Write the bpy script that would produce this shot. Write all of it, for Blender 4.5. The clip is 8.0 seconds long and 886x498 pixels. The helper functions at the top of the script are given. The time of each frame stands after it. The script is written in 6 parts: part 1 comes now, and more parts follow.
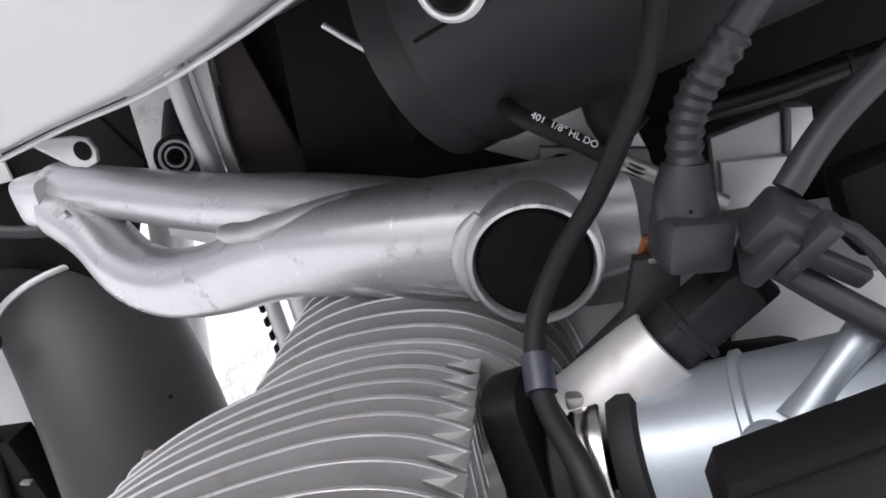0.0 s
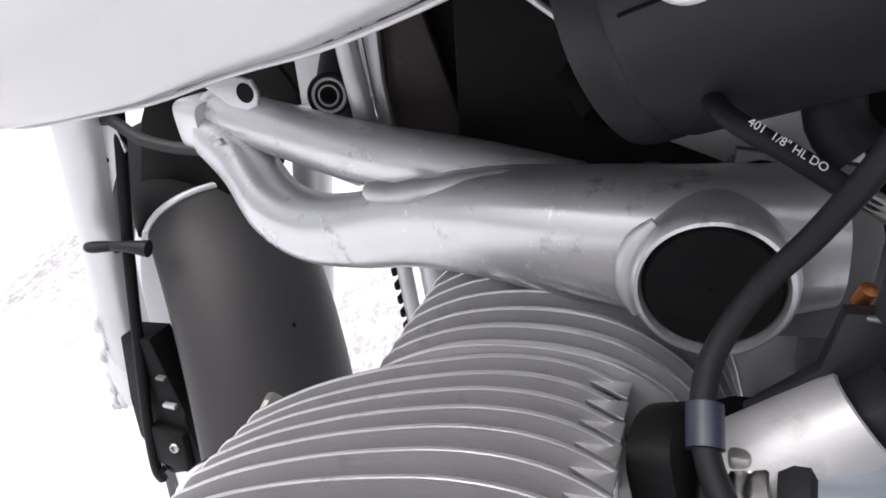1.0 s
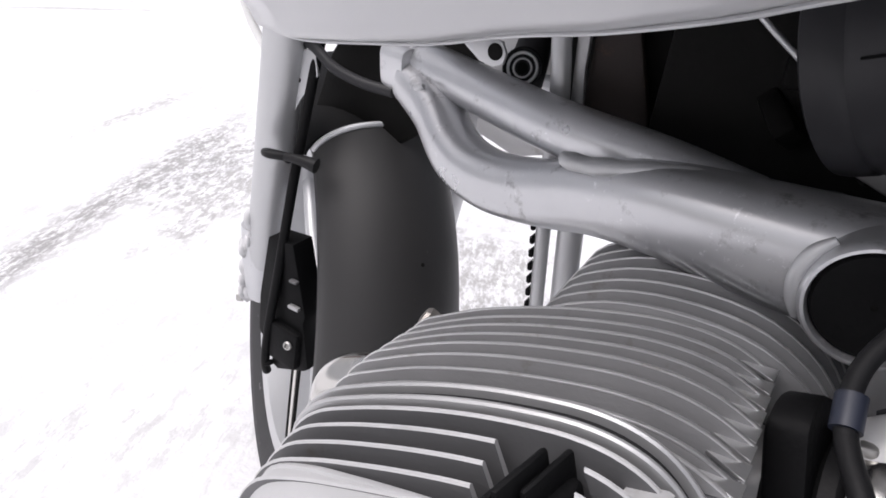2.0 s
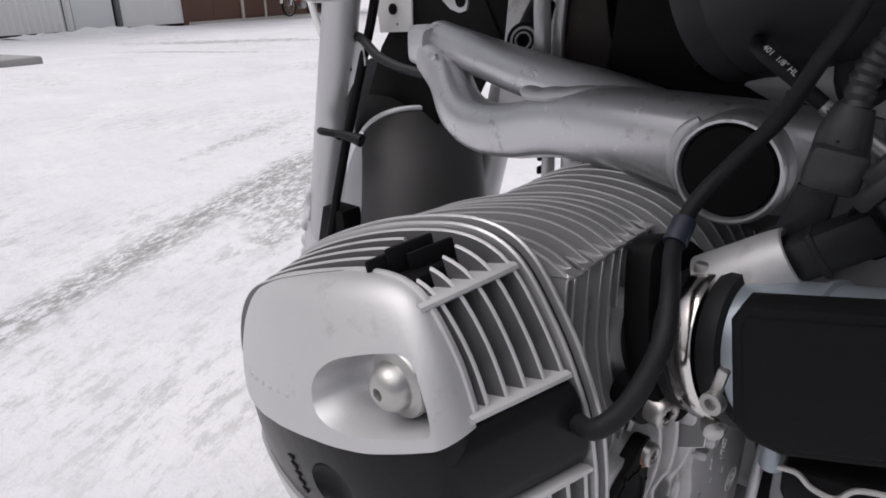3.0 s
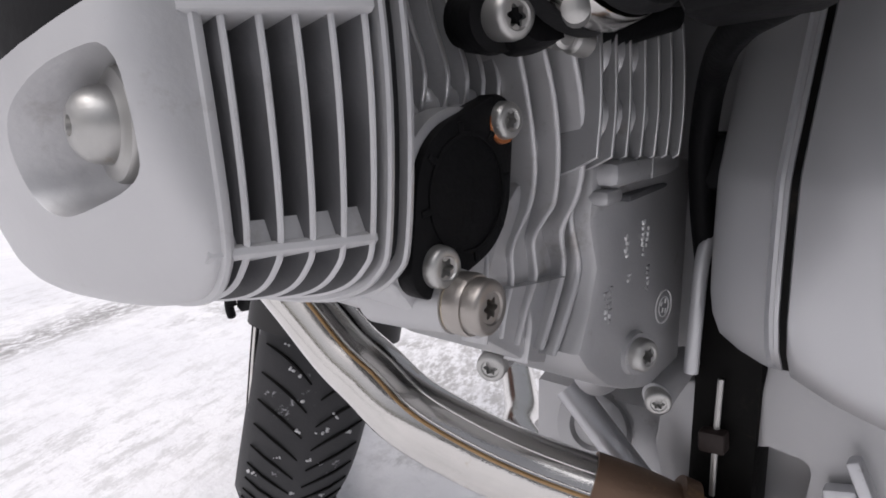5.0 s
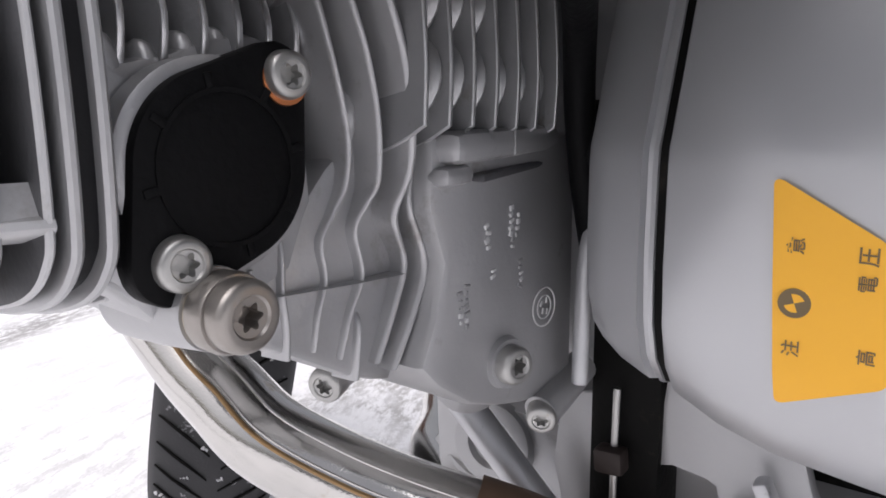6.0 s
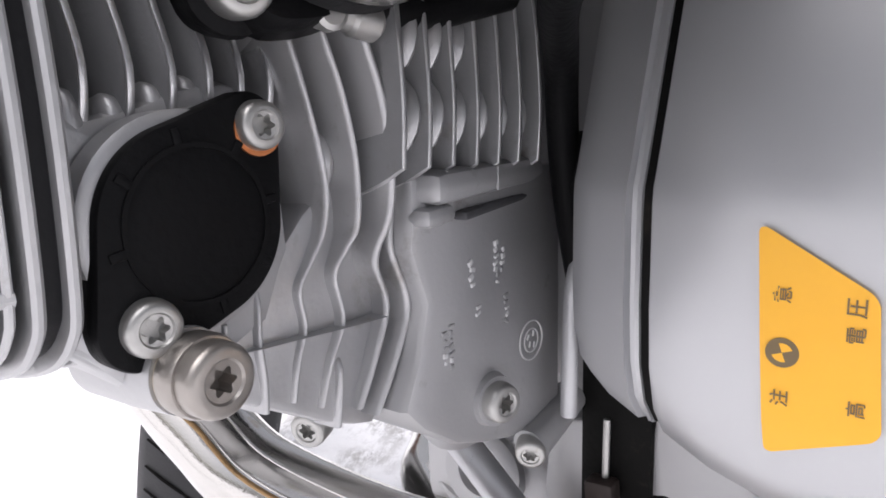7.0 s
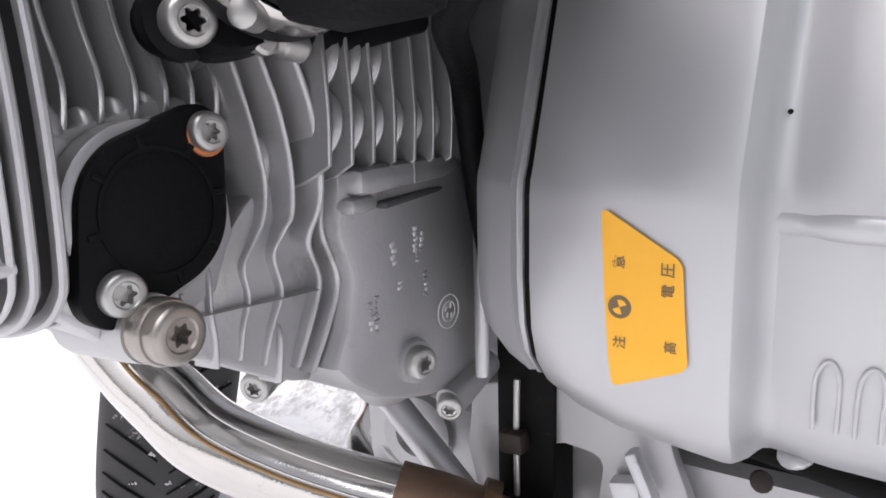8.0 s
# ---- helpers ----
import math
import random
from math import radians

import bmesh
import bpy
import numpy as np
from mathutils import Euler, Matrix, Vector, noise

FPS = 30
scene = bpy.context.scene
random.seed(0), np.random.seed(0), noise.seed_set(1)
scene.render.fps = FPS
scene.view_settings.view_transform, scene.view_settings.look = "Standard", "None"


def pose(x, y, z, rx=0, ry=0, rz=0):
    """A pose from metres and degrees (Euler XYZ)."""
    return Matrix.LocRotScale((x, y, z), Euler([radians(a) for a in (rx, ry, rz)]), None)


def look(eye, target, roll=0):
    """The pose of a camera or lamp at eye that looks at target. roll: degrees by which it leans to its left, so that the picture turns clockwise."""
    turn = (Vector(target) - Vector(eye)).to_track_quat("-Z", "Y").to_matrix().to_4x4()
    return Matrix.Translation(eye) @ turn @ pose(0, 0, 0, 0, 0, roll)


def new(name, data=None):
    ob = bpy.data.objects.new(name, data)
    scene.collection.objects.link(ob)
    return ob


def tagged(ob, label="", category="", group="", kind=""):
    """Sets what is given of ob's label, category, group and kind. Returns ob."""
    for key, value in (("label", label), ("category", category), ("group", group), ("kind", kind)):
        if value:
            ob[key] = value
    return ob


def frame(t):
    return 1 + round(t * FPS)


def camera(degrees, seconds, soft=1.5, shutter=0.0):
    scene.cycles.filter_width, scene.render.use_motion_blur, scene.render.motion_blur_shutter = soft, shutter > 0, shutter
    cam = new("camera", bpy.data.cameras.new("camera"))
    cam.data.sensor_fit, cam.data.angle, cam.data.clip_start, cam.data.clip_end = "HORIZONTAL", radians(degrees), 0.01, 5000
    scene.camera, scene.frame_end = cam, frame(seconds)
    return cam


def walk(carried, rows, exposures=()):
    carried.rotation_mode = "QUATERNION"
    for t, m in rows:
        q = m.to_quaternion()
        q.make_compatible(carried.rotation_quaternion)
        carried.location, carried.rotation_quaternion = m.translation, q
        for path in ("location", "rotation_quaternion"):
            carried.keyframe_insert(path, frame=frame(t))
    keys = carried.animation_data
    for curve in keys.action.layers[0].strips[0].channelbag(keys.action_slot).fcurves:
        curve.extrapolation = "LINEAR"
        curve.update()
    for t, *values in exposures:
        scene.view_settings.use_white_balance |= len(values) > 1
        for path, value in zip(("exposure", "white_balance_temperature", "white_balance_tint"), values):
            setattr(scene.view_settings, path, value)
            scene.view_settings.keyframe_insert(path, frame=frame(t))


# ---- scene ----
cam = camera(68.3, 8.0, soft=1.7)
PATH = [
    (0, (0.027, 0.036, 0.643), (-0.361, 1.859, -0.083), -14.0),
    (0.5, (0.032, 0.045, 0.651), (-0.548, 1.782, -0.153), -13.0),
    (1, (0.01, 0.06, 0.653), (-0.735, 1.727, -0.163), -10.1),
    (1.5, (-0.021, 0.047, 0.674), (-0.823, 1.702, -0.113), -3.8),
    (1.7, (-0.025, 0.028, 0.669), (-0.885, 1.63, -0.165), -0.9),
    (2.8, (0.079, -0.048, 0.637), (-1.079, 1.383, -0.145), -0.5),
    (3, (0.099, -0.048, 0.624), (-1.101, 1.367, -0.123), -0.9),
    (3.5, (0.13, -0.043, 0.566), (-1.128, 1.417, 0.03), -1.2),
    (4, (0.147, -0.02, 0.512), (-1.131, 1.47, 0.128), 1.9),
    (4.2, (0.146, -0.017, 0.482), (-1.142, 1.476, 0.149), 1.5),
    (5.3, (0.131, 0.047, 0.406), (-1.125, 1.56, 0.045), -0.2),
    (5.5, (0.135, 0.061, 0.403), (-1.113, 1.583, 0.047), 0.3),
    (6, (0.145, 0.092, 0.404), (-1.052, 1.654, 0.05), -0.7),
    (6.5, (0.143, 0.103, 0.408), (-1.052, 1.668, 0.057), -1.4),
    (7, (0.144, 0.099, 0.415), (-1.036, 1.677, 0.07), -1.6),
    (7.5, (0.154, 0.089, 0.418), (-0.99, 1.691, 0.063), -1.3),
    (8, (0.18, 0.073, 0.418), (-0.895, 1.719, 0.05), -1.6),
]
EXPOSURES = [(t, stops, 6500, 15) for t, stops in ((0, 0.63), (1.0, 0.66), (1.5, 0.5), (1.7, 0.4), (2.8, -0.38), (3.5, -0.42), (4.2, -0.16), (5.3, -0.1), (6.0, 0.13), (6.5, 0.39), (7.0, 0.58), (7.5, 0.71), (8.0, 0.47))]
walk(cam, [(t, look(eye, target, roll)) for t, eye, target, roll in PATH], EXPOSURES)

# ---- light: a bright overcast winter day ----
world = bpy.data.worlds.new("winter_sky")
scene.world = world
world.use_nodes = True
wn, wl = world.node_tree.nodes, world.node_tree.links
sky = wn.new("ShaderNodeTexSky")
sky.sky_type, sky.sun_disc = "NISHITA", False
sky.sun_elevation, sky.sun_rotation = radians(63), radians(222)
sky.air_density, sky.dust_density, sky.ozone_density = 1.0, 6.0, 1.0
veil = wn.new("ShaderNodeHueSaturation")
veil.inputs["Saturation"].default_value = 0.30
wl.new(sky.outputs[0], veil.inputs["Color"])
wl.new(veil.outputs[0], wn["Background"].inputs["Color"])
wn["Background"].inputs["Strength"].default_value = 0.125

sun = new("sun", bpy.data.lights.new("sun", "SUN"))
sun.data.energy, sun.data.angle, sun.data.color = 1.65, radians(65), (0.98, 0.99, 1.0)
sun.matrix_world = look((1.0, -3.4, 12.0), (0, 0, 0))
GROUND = -0.10

# ---- materials ----
def material(name, base, rough=0.5, metal=0.0, grain=0.0, scale=60.0, bump=0.0, dirt=None, dirt_amount=0.0, dirt_scale=12.0, coat=0.0, rough_var=0.1, fine=None, gloss=0.5):
    """A surface with a fine grain and a coarser stain, both in metres."""
    m = bpy.data.materials.new(name)
    m.use_nodes = True
    n, l = m.node_tree.nodes, m.node_tree.links
    b = n["Principled BSDF"]
    b.inputs["Metallic"].default_value = metal
    b.inputs["Specular IOR Level"].default_value = gloss
    b.inputs["Coat Weight"].default_value = coat
    b.inputs["Coat Roughness"].default_value = 0.15
    at = n.new("ShaderNodeTexCoord")
    fine_noise = n.new("ShaderNodeTexNoise")
    fine_noise.inputs["Scale"].default_value = fine or scale * 14
    fine_noise.inputs["Detail"].default_value = 3
    big = n.new("ShaderNodeTexNoise")
    big.inputs["Scale"].default_value, big.inputs["Detail"].default_value = scale, 5
    l.new(at.outputs["Object"], fine_noise.inputs["Vector"])
    l.new(at.outputs["Object"], big.inputs["Vector"])
    shade = n.new("ShaderNodeMapRange")
    shade.inputs["To Min"].default_value, shade.inputs["To Max"].default_value = 1 - grain, 1 + grain
    l.new(big.outputs["Fac"], shade.inputs["Value"])
    tint = n.new("ShaderNodeMix")
    tint.data_type, tint.blend_type = "RGBA", "MULTIPLY"
    tint.inputs["Factor"].default_value = 1.0
    tint.inputs["A"].default_value = (*base, 1)
    l.new(shade.outputs[0], tint.inputs["B"])
    colour = tint.outputs["Result"]
    if dirt:
        spots = n.new("ShaderNodeTexNoise")
        spots.inputs["Scale"].default_value, spots.inputs["Detail"].default_value, spots.inputs["Roughness"].default_value = dirt_scale, 8, 0.7
        l.new(at.outputs["Object"], spots.inputs["Vector"])
        cut = n.new("ShaderNodeMapRange")
        cut.inputs["From Min"].default_value, cut.inputs["From Max"].default_value = 0.68 - 0.3 * dirt_amount, 0.78 - 0.2 * dirt_amount
        l.new(spots.outputs["Fac"], cut.inputs["Value"])
        mix = n.new("ShaderNodeMix")
        mix.data_type = "RGBA"
        l.new(cut.outputs[0], mix.inputs["Factor"])
        l.new(colour, mix.inputs["A"])
        mix.inputs["B"].default_value = (*dirt, 1)
        colour = mix.outputs["Result"]
    l.new(colour, b.inputs["Base Color"])
    rr = n.new("ShaderNodeMapRange")
    rr.inputs["To Min"].default_value, rr.inputs["To Max"].default_value = max(0.02, rough - rough_var), min(1, rough + rough_var)
    l.new(big.outputs["Fac"], rr.inputs["Value"])
    l.new(rr.outputs[0], b.inputs["Roughness"])
    if bump:
        bp = n.new("ShaderNodeBump")
        bp.inputs["Strength"].default_value, bp.inputs["Distance"].default_value = bump, 0.0006
        l.new(fine_noise.outputs["Fac"], bp.inputs["Height"])
        l.new(bp.outputs[0], b.inputs["Normal"])
    return m


CAST = material("cast_aluminium", (0.47, 0.47, 0.475), 0.40, 0.62, 0.10, 25, 0.25, (0.30, 0.28, 0.26), 0.25, 30)
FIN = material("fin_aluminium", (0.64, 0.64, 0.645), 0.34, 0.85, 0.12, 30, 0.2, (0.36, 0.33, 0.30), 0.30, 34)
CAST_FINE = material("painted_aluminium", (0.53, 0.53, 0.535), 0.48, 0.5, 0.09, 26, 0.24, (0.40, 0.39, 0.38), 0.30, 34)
# fin metal darkened to carry the shade of the gaps
FLANK = material("fin_flank_shade", (0.205, 0.205, 0.21), 0.55, 0.12, 0.15, 40, 0.35, (0.13, 0.12, 0.11), 0.3, 45)
BRASS = material("worn_brass", (0.46, 0.40, 0.31), 0.35, 0.9, 0.15, 60, 0.1, (0.30, 0.20, 0.10), 0.3, 60)
BRASS_STEEL = material("stained_steel", (0.36, 0.335, 0.31), 0.34, 0.85, 0.12, 50, 0.15, (0.30, 0.22, 0.15), 0.35, 55)
# dark tone paints the shade deep between fins and under the ledge
CORE = material("cast_core_shade", (0.075, 0.075, 0.080), 0.55, 0.3, 0.15, 30, 0.3, (0.05, 0.047, 0.045), 0.3, 30)
# shade between the louvres put into a dark tone; also for dull grey parts
LOUVRE = material("louvre_shade_and_dull_grey", (0.11, 0.11, 0.114), 0.55, 0.12, 0.15, 40, 0.3, (0.09, 0.085, 0.08), 0.3, 45)
CASE = material("engine_case_grey", (0.43, 0.43, 0.435), 0.46, 0.55, 0.10, 30, 0.16, (0.28, 0.265, 0.25), 0.28, 30)
SILVER = material("silver_paint", (0.50, 0.505, 0.515), 0.42, 0.5, 0.03, 15, 0.05, coat=0.3, rough_var=0.05)
SILVER_DUSTY = material("dusty_silver_paint", (0.58, 0.585, 0.60), 0.42, 0.55, 0.08, 18, 0.10, (0.22, 0.215, 0.22), 0.24, 85, coat=0.15)
ARM = material("scuffed_silver_paint", (0.56, 0.565, 0.58), 0.31, 0.72, 0.10, 22, 0.12, (0.24, 0.235, 0.24), 0.34, 48, coat=0.2)
n, l = ARM.node_tree.nodes, ARM.node_tree.links
b = n["Principled BSDF"]
flecks = n.new("ShaderNodeTexNoise")
flecks.inputs["Scale"].default_value, flecks.inputs["Detail"].default_value, flecks.inputs["Roughness"].default_value = 210, 4, 0.75
area = n.new("ShaderNodeTexNoise")
area.inputs["Scale"].default_value, area.inputs["Detail"].default_value = 24, 3
coord = n.new("ShaderNodeTexCoord")
for node in (flecks, area):
    l.new(coord.outputs["Object"], node.inputs["Vector"])
lim = n.new("ShaderNodeMapRange")
lim.inputs["From Min"].default_value, lim.inputs["From Max"].default_value = 0.60, 0.68
l.new(flecks.outputs["Fac"], lim.inputs["Value"])
where = n.new("ShaderNodeMapRange")
where.inputs["From Min"].default_value, where.inputs["From Max"].default_value = 0.48, 0.58
l.new(area.outputs["Fac"], where.inputs["Value"])
both = n.new("ShaderNodeMath")
both.operation = "MULTIPLY"
l.new(lim.outputs[0], both.inputs[0])
l.new(where.outputs[0], both.inputs[1])
scuff = n.new("ShaderNodeMix")
scuff.data_type = "RGBA"
l.new(both.outputs[0], scuff.inputs["Factor"])
l.new(b.inputs["Base Color"].links[0].from_socket, scuff.inputs["A"])
scuff.inputs["B"].default_value = (0.78, 0.78, 0.80, 1)
l.new(scuff.outputs["Result"], b.inputs["Base Color"])
TANK = material("tank_silver_paint", (0.47, 0.475, 0.485), 0.34, 0.35, 0.03, 10, 0.04, (0.36, 0.35, 0.34), 0.07, 45, coat=0.5)
BLACK = material("black_plastic", (0.0065, 0.0065, 0.007), 0.50, 0, 0.2, 30, 0.4, (0.030, 0.029, 0.028), 0.12, 60, gloss=0.08)
BLACK_GLOSS = material("satin_black_plastic", (0.007, 0.007, 0.008), 0.32, 0, 0.12, 20, 0.15, gloss=0.2)
GREY_PLASTIC = material("dark_grey_plastic", (0.021, 0.021, 0.0235), 0.45, 0, 0.1, 18, 0.15, gloss=0.25)
CONNECTOR = material("grey_connector_plastic", (0.025, 0.025, 0.028), 0.42, 0, 0.15, 30, 0.2, (0.09, 0.085, 0.08), 0.15, 60, gloss=0.4)
GUARD = material("matt_grey_plastic", (0.030, 0.0295, 0.030), 0.5, 0, 0.1, 12, 0.2, (0.12, 0.11, 0.10), 0.06, 60, gloss=0.25)
RUBBER = material("black_rubber", (0.011, 0.011, 0.012), 0.55, 0, 0.15, 40, 0.3, (0.06, 0.056, 0.052), 0.12, 60, gloss=0.2)
TYRE = material("tyre_rubber", (0.028, 0.028, 0.03), 0.75, 0, 0.2, 30, 0.5, (0.6, 0.6, 0.62), 0.17, 38)
STEEL = material("bolt_steel", (0.44, 0.435, 0.42), 0.38, 0.85, 0.1, 80, 0.1, (0.32, 0.26, 0.18), 0.1, 90)
CHROME = material("chrome_pipe", (0.60, 0.585, 0.56), 0.13, 1.0, 0.08, 60, 0.10, (0.42, 0.33, 0.23), 0.25, 45, rough_var=0.07)
SEAM = material("heat_tinted_weld", (0.34, 0.22, 0.11), 0.35, 0.8, 0.3, 60, 0.2, (0.16, 0.11, 0.07), 0.4, 50)
RUST = material("scorched_steel", (0.20, 0.13, 0.09), 0.5, 0.7, 0.35, 30, 0.3, (0.38, 0.24, 0.12), 0.4, 25)
RUST_DARK = material("dark_rust", (0.022, 0.014, 0.012), 0.6, 0.2, 0.3, 40, 0.3, (0.10, 0.05, 0.03), 0.3, 40)
COPPER = material("copper_washer", (0.60, 0.22, 0.09), 0.35, 0.9, 0.15, 80)
POLISHED = material("polished_steel", (0.66, 0.64, 0.61), 0.16, 1.0, 0.08, 40, 0.04, (0.40, 0.30, 0.20), 0.18, 30, rough_var=0.05)
BLUE_ALU = material("throttle_body_alloy", (0.27, 0.305, 0.34), 0.36, 0.5, 0.06, 30, 0.1)
YELLOW = material("yellow_sticker", (0.90, 0.45, 0.025), 0.45, 0, 0.03, 20)
INK = material("sticker_ink", (0.16, 0.11, 0.05), 0.5, 0, 0.05, 40)
# also fills gaps and inner spaces that are only shaded
DARK = material("grimy_black_and_shade", (0.006, 0.0058, 0.0055), 0.6, 0.1, 0.4, 25, 0.5, (0.03, 0.025, 0.02), 0.2, 22, gloss=0.1)
TAPE = material("blue_tape", (0.018, 0.022, 0.038), 0.4, 0, 0.15, 60)
WHITE = material("white_paint", (0.75, 0.75, 0.74), 0.45, 0, 0.04, 20, 0.05, (0.45, 0.44, 0.42), 0.1, 30)
RED = material("red_paint", (0.45, 0.03, 0.02), 0.35, 0, 0.1, 8)
CHALK = material("cast_mark", (0.74, 0.74, 0.74), 0.5, 0.2, 0.05, 60)
SLUSH = material("dirty_slush", (0.58, 0.58, 0.59), 0.7, 0, 0.25, 70, 0.8, (0.20, 0.19, 0.18), 0.35, 60)


# ---- shape helpers ----
def empty(name, label="", category="", group="", kind=""):
    return tagged(new(name), label, category, group, kind)


def link(name, bm, mat, parent=None, label="", smooth=True, angle=40):
    me = bpy.data.meshes.new(name)
    bmesh.ops.recalc_face_normals(bm, faces=bm.faces)
    bm.to_mesh(me)
    bm.free()
    me.materials.append(mat)
    if smooth:
        me.shade_smooth()
        me.set_sharp_from_angle(angle=radians(angle))
    ob = new(name, me)
    if parent:
        ob.parent = parent
    if label:
        ob["label"] = label
    return ob


def part(name, bm, mat, parent, label="", smooth=True, angle=40):
    """Links a bmesh as one mesh under a thing or a part."""
    return link(name, bm, mat, parent, label, smooth, angle)


def spline(points, steps=8, closed=False):
    """Catmull-Rom through the points."""
    p = [Vector(q) for q in points]
    n, out = len(p), []
    for i in range(n if closed else n - 1):
        a, b, c, d = (p[(i + k) % n] if closed else p[min(max(i + k, 0), n - 1)] for k in (-1, 0, 1, 2))
        for s in range(steps):
            t = s / steps
            out.append(0.5 * (2 * b + (c - a) * t + (2 * a - 5 * b + 4 * c - d) * t * t + (3 * b - 3 * c + d - a) * t**3))
    if not closed:
        out.append(p[-1].copy())
    return out


def loft(bm, rings, caps=True, closed=True):
    """Skins rings of equally many points."""
    rows = [[bm.verts.new(q) for q in ring] for ring in rings]
    n = len(rows[0])
    for a, b in zip(rows, rows[1:]):
        for i in range(n if closed else n - 1):
            j = (i + 1) % n
            bm.faces.new((a[i], a[j], b[j], b[i]))
    if caps:
        bm.faces.new(rows[0][::-1])
        bm.faces.new(rows[-1])
    return bm


def tube(points, radius, sides=14, steps=8, caps=True, bm=None, squash=1.0, power=2.0):
    """A bar along a smooth line; radius: one value, or one for each point; power over 2 squares its section."""
    ease = lambda v: math.copysign(abs(v) ** (2.0 / power), v)
    bm = bm or bmesh.new()
    line = spline(points, steps)
    radii = [radius] * len(points) if isinstance(radius, (int, float)) else list(radius)
    rr = [v.x for v in spline([(r, 0, 0) for r in radii], steps)]
    rings, side = [], None
    for i, p in enumerate(line):
        ahead = (line[min(i + 1, len(line) - 1)] - line[max(i - 1, 0)]).normalized()
        if side is None:
            side = ahead.cross((0, 0, 1)) if abs(ahead.z) < 0.9 else ahead.cross((0, 1, 0))
        side = (side - ahead * side.dot(ahead)).normalized()
        up = side.cross(ahead)
        rings.append([p + rr[i] * (ease(math.cos(a)) * side + squash * ease(math.sin(a)) * up) for a in (2 * math.pi * k / sides for k in range(sides))])
    return loft(bm, rings, caps)


def lathe(profile, origin, axis, sides=28, bm=None, caps=True):
    """Turns (radius, height) pairs about an axis through origin."""
    bm = bm or bmesh.new()
    axis = Vector(axis).normalized()
    u = axis.cross((0, 0, 1)) if abs(axis.z) < 0.9 else axis.cross((0, 1, 0))
    u.normalize()
    v = axis.cross(u)
    o = Vector(origin)
    rings = [[o + h * axis + max(r, 1e-5) * (math.cos(a) * u + math.sin(a) * v) for a in (2 * math.pi * k / sides for k in range(sides))] for r, h in profile]
    return loft(bm, rings, caps)


def block(size, m=None, bevel=0.002, segments=2, bm=None):
    """A box with rounded edges."""
    own = bmesh.new()
    bmesh.ops.create_cube(own, size=1)
    bmesh.ops.scale(own, vec=size, verts=own.verts)
    if bevel:
        bmesh.ops.bevel(own, geom=own.edges[:], offset=min(bevel, 0.49 * min(size)), segments=segments, affect="EDGES", profile=0.5)
    if m is not None:
        bmesh.ops.transform(own, matrix=m, verts=own.verts)
    if bm is None:
        return own
    me = bpy.data.meshes.new("join")
    own.to_mesh(me)
    own.free()
    bm.from_mesh(me)
    bpy.data.meshes.remove(me)
    return bm


def plate(outline, lo, hi, axis="y", bevel=0.0, bm=None):
    """A flat plate: a closed outline in the two other axes, from lo to hi along axis, with eased rims."""
    bm = bm or bmesh.new()
    pts = [Vector((p[0], p[1])) for p in outline]
    n = len(pts)
    area = sum(pts[i].x * pts[(i + 1) % n].y - pts[(i + 1) % n].x * pts[i].y for i in range(n))
    turn = 1 if area > 0 else -1

    def inset(d):
        out = []
        for i in range(n):
            e, f = (pts[i] - pts[i - 1]).normalized(), (pts[(i + 1) % n] - pts[i]).normalized()
            k = Vector((-(e.y + f.y), e.x + f.x)) * turn
            k = k.normalized() if k.length > 1e-6 else Vector((0, 0))
            out.append(pts[i] + d * k)
        return out

    def lift(some, h):
        if axis == "y":
            return [(q.x, h, q.y) for q in some]
        if axis == "x":
            return [(h, q.x, q.y) for q in some]
        return [(q.x, q.y, h) for q in some]

    if bevel:
        rings = [lift(inset(bevel), lo), lift(inset(bevel * 0.3), lo + bevel * 0.3), lift(pts, lo + bevel), lift(pts, hi - bevel), lift(inset(bevel * 0.3), hi - bevel * 0.3), lift(inset(bevel), hi)]
    else:
        rings = [lift(pts, lo), lift(pts, hi)]
    return loft(bm, rings)


def carve(ob, cutter, how="DIFFERENCE"):
    """Cuts a mesh object with a bmesh, for good."""
    me = bpy.data.meshes.new("cutter")
    bmesh.ops.recalc_face_normals(cutter, faces=cutter.faces)
    cutter.to_mesh(me)
    cutter.free()
    tool = new("cutter", me)
    mod = ob.modifiers.new("cut", "BOOLEAN")
    mod.object, mod.operation, mod.solver = tool, how, "EXACT"
    bpy.context.view_layer.update()
    made = bpy.data.meshes.new_from_object(ob.evaluated_get(bpy.context.evaluated_depsgraph_get()))
    ob.modifiers.remove(mod)
    old, ob.data = ob.data, made
    bpy.data.meshes.remove(old)
    bpy.data.objects.remove(tool)
    bpy.data.meshes.remove(me)
    made.shade_smooth()
    made.set_sharp_from_angle(angle=radians(35))
    return ob


def shade_flanks(ob, flank, axis=1):
    """Gives the broad flanks of a fin a second, darker colour for the shade between fins."""
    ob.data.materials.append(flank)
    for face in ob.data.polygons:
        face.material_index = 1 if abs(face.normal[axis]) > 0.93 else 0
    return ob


def ball(c, radii, turn=None, segments=16):
    """A rounded swelling."""
    bm = bmesh.new()
    m = Matrix.Translation(c) @ (turn or Matrix()) @ Matrix.Diagonal((*radii, 1))
    bmesh.ops.create_uvsphere(bm, u_segments=segments, v_segments=segments // 2 + 2, radius=1, matrix=m)
    return bm


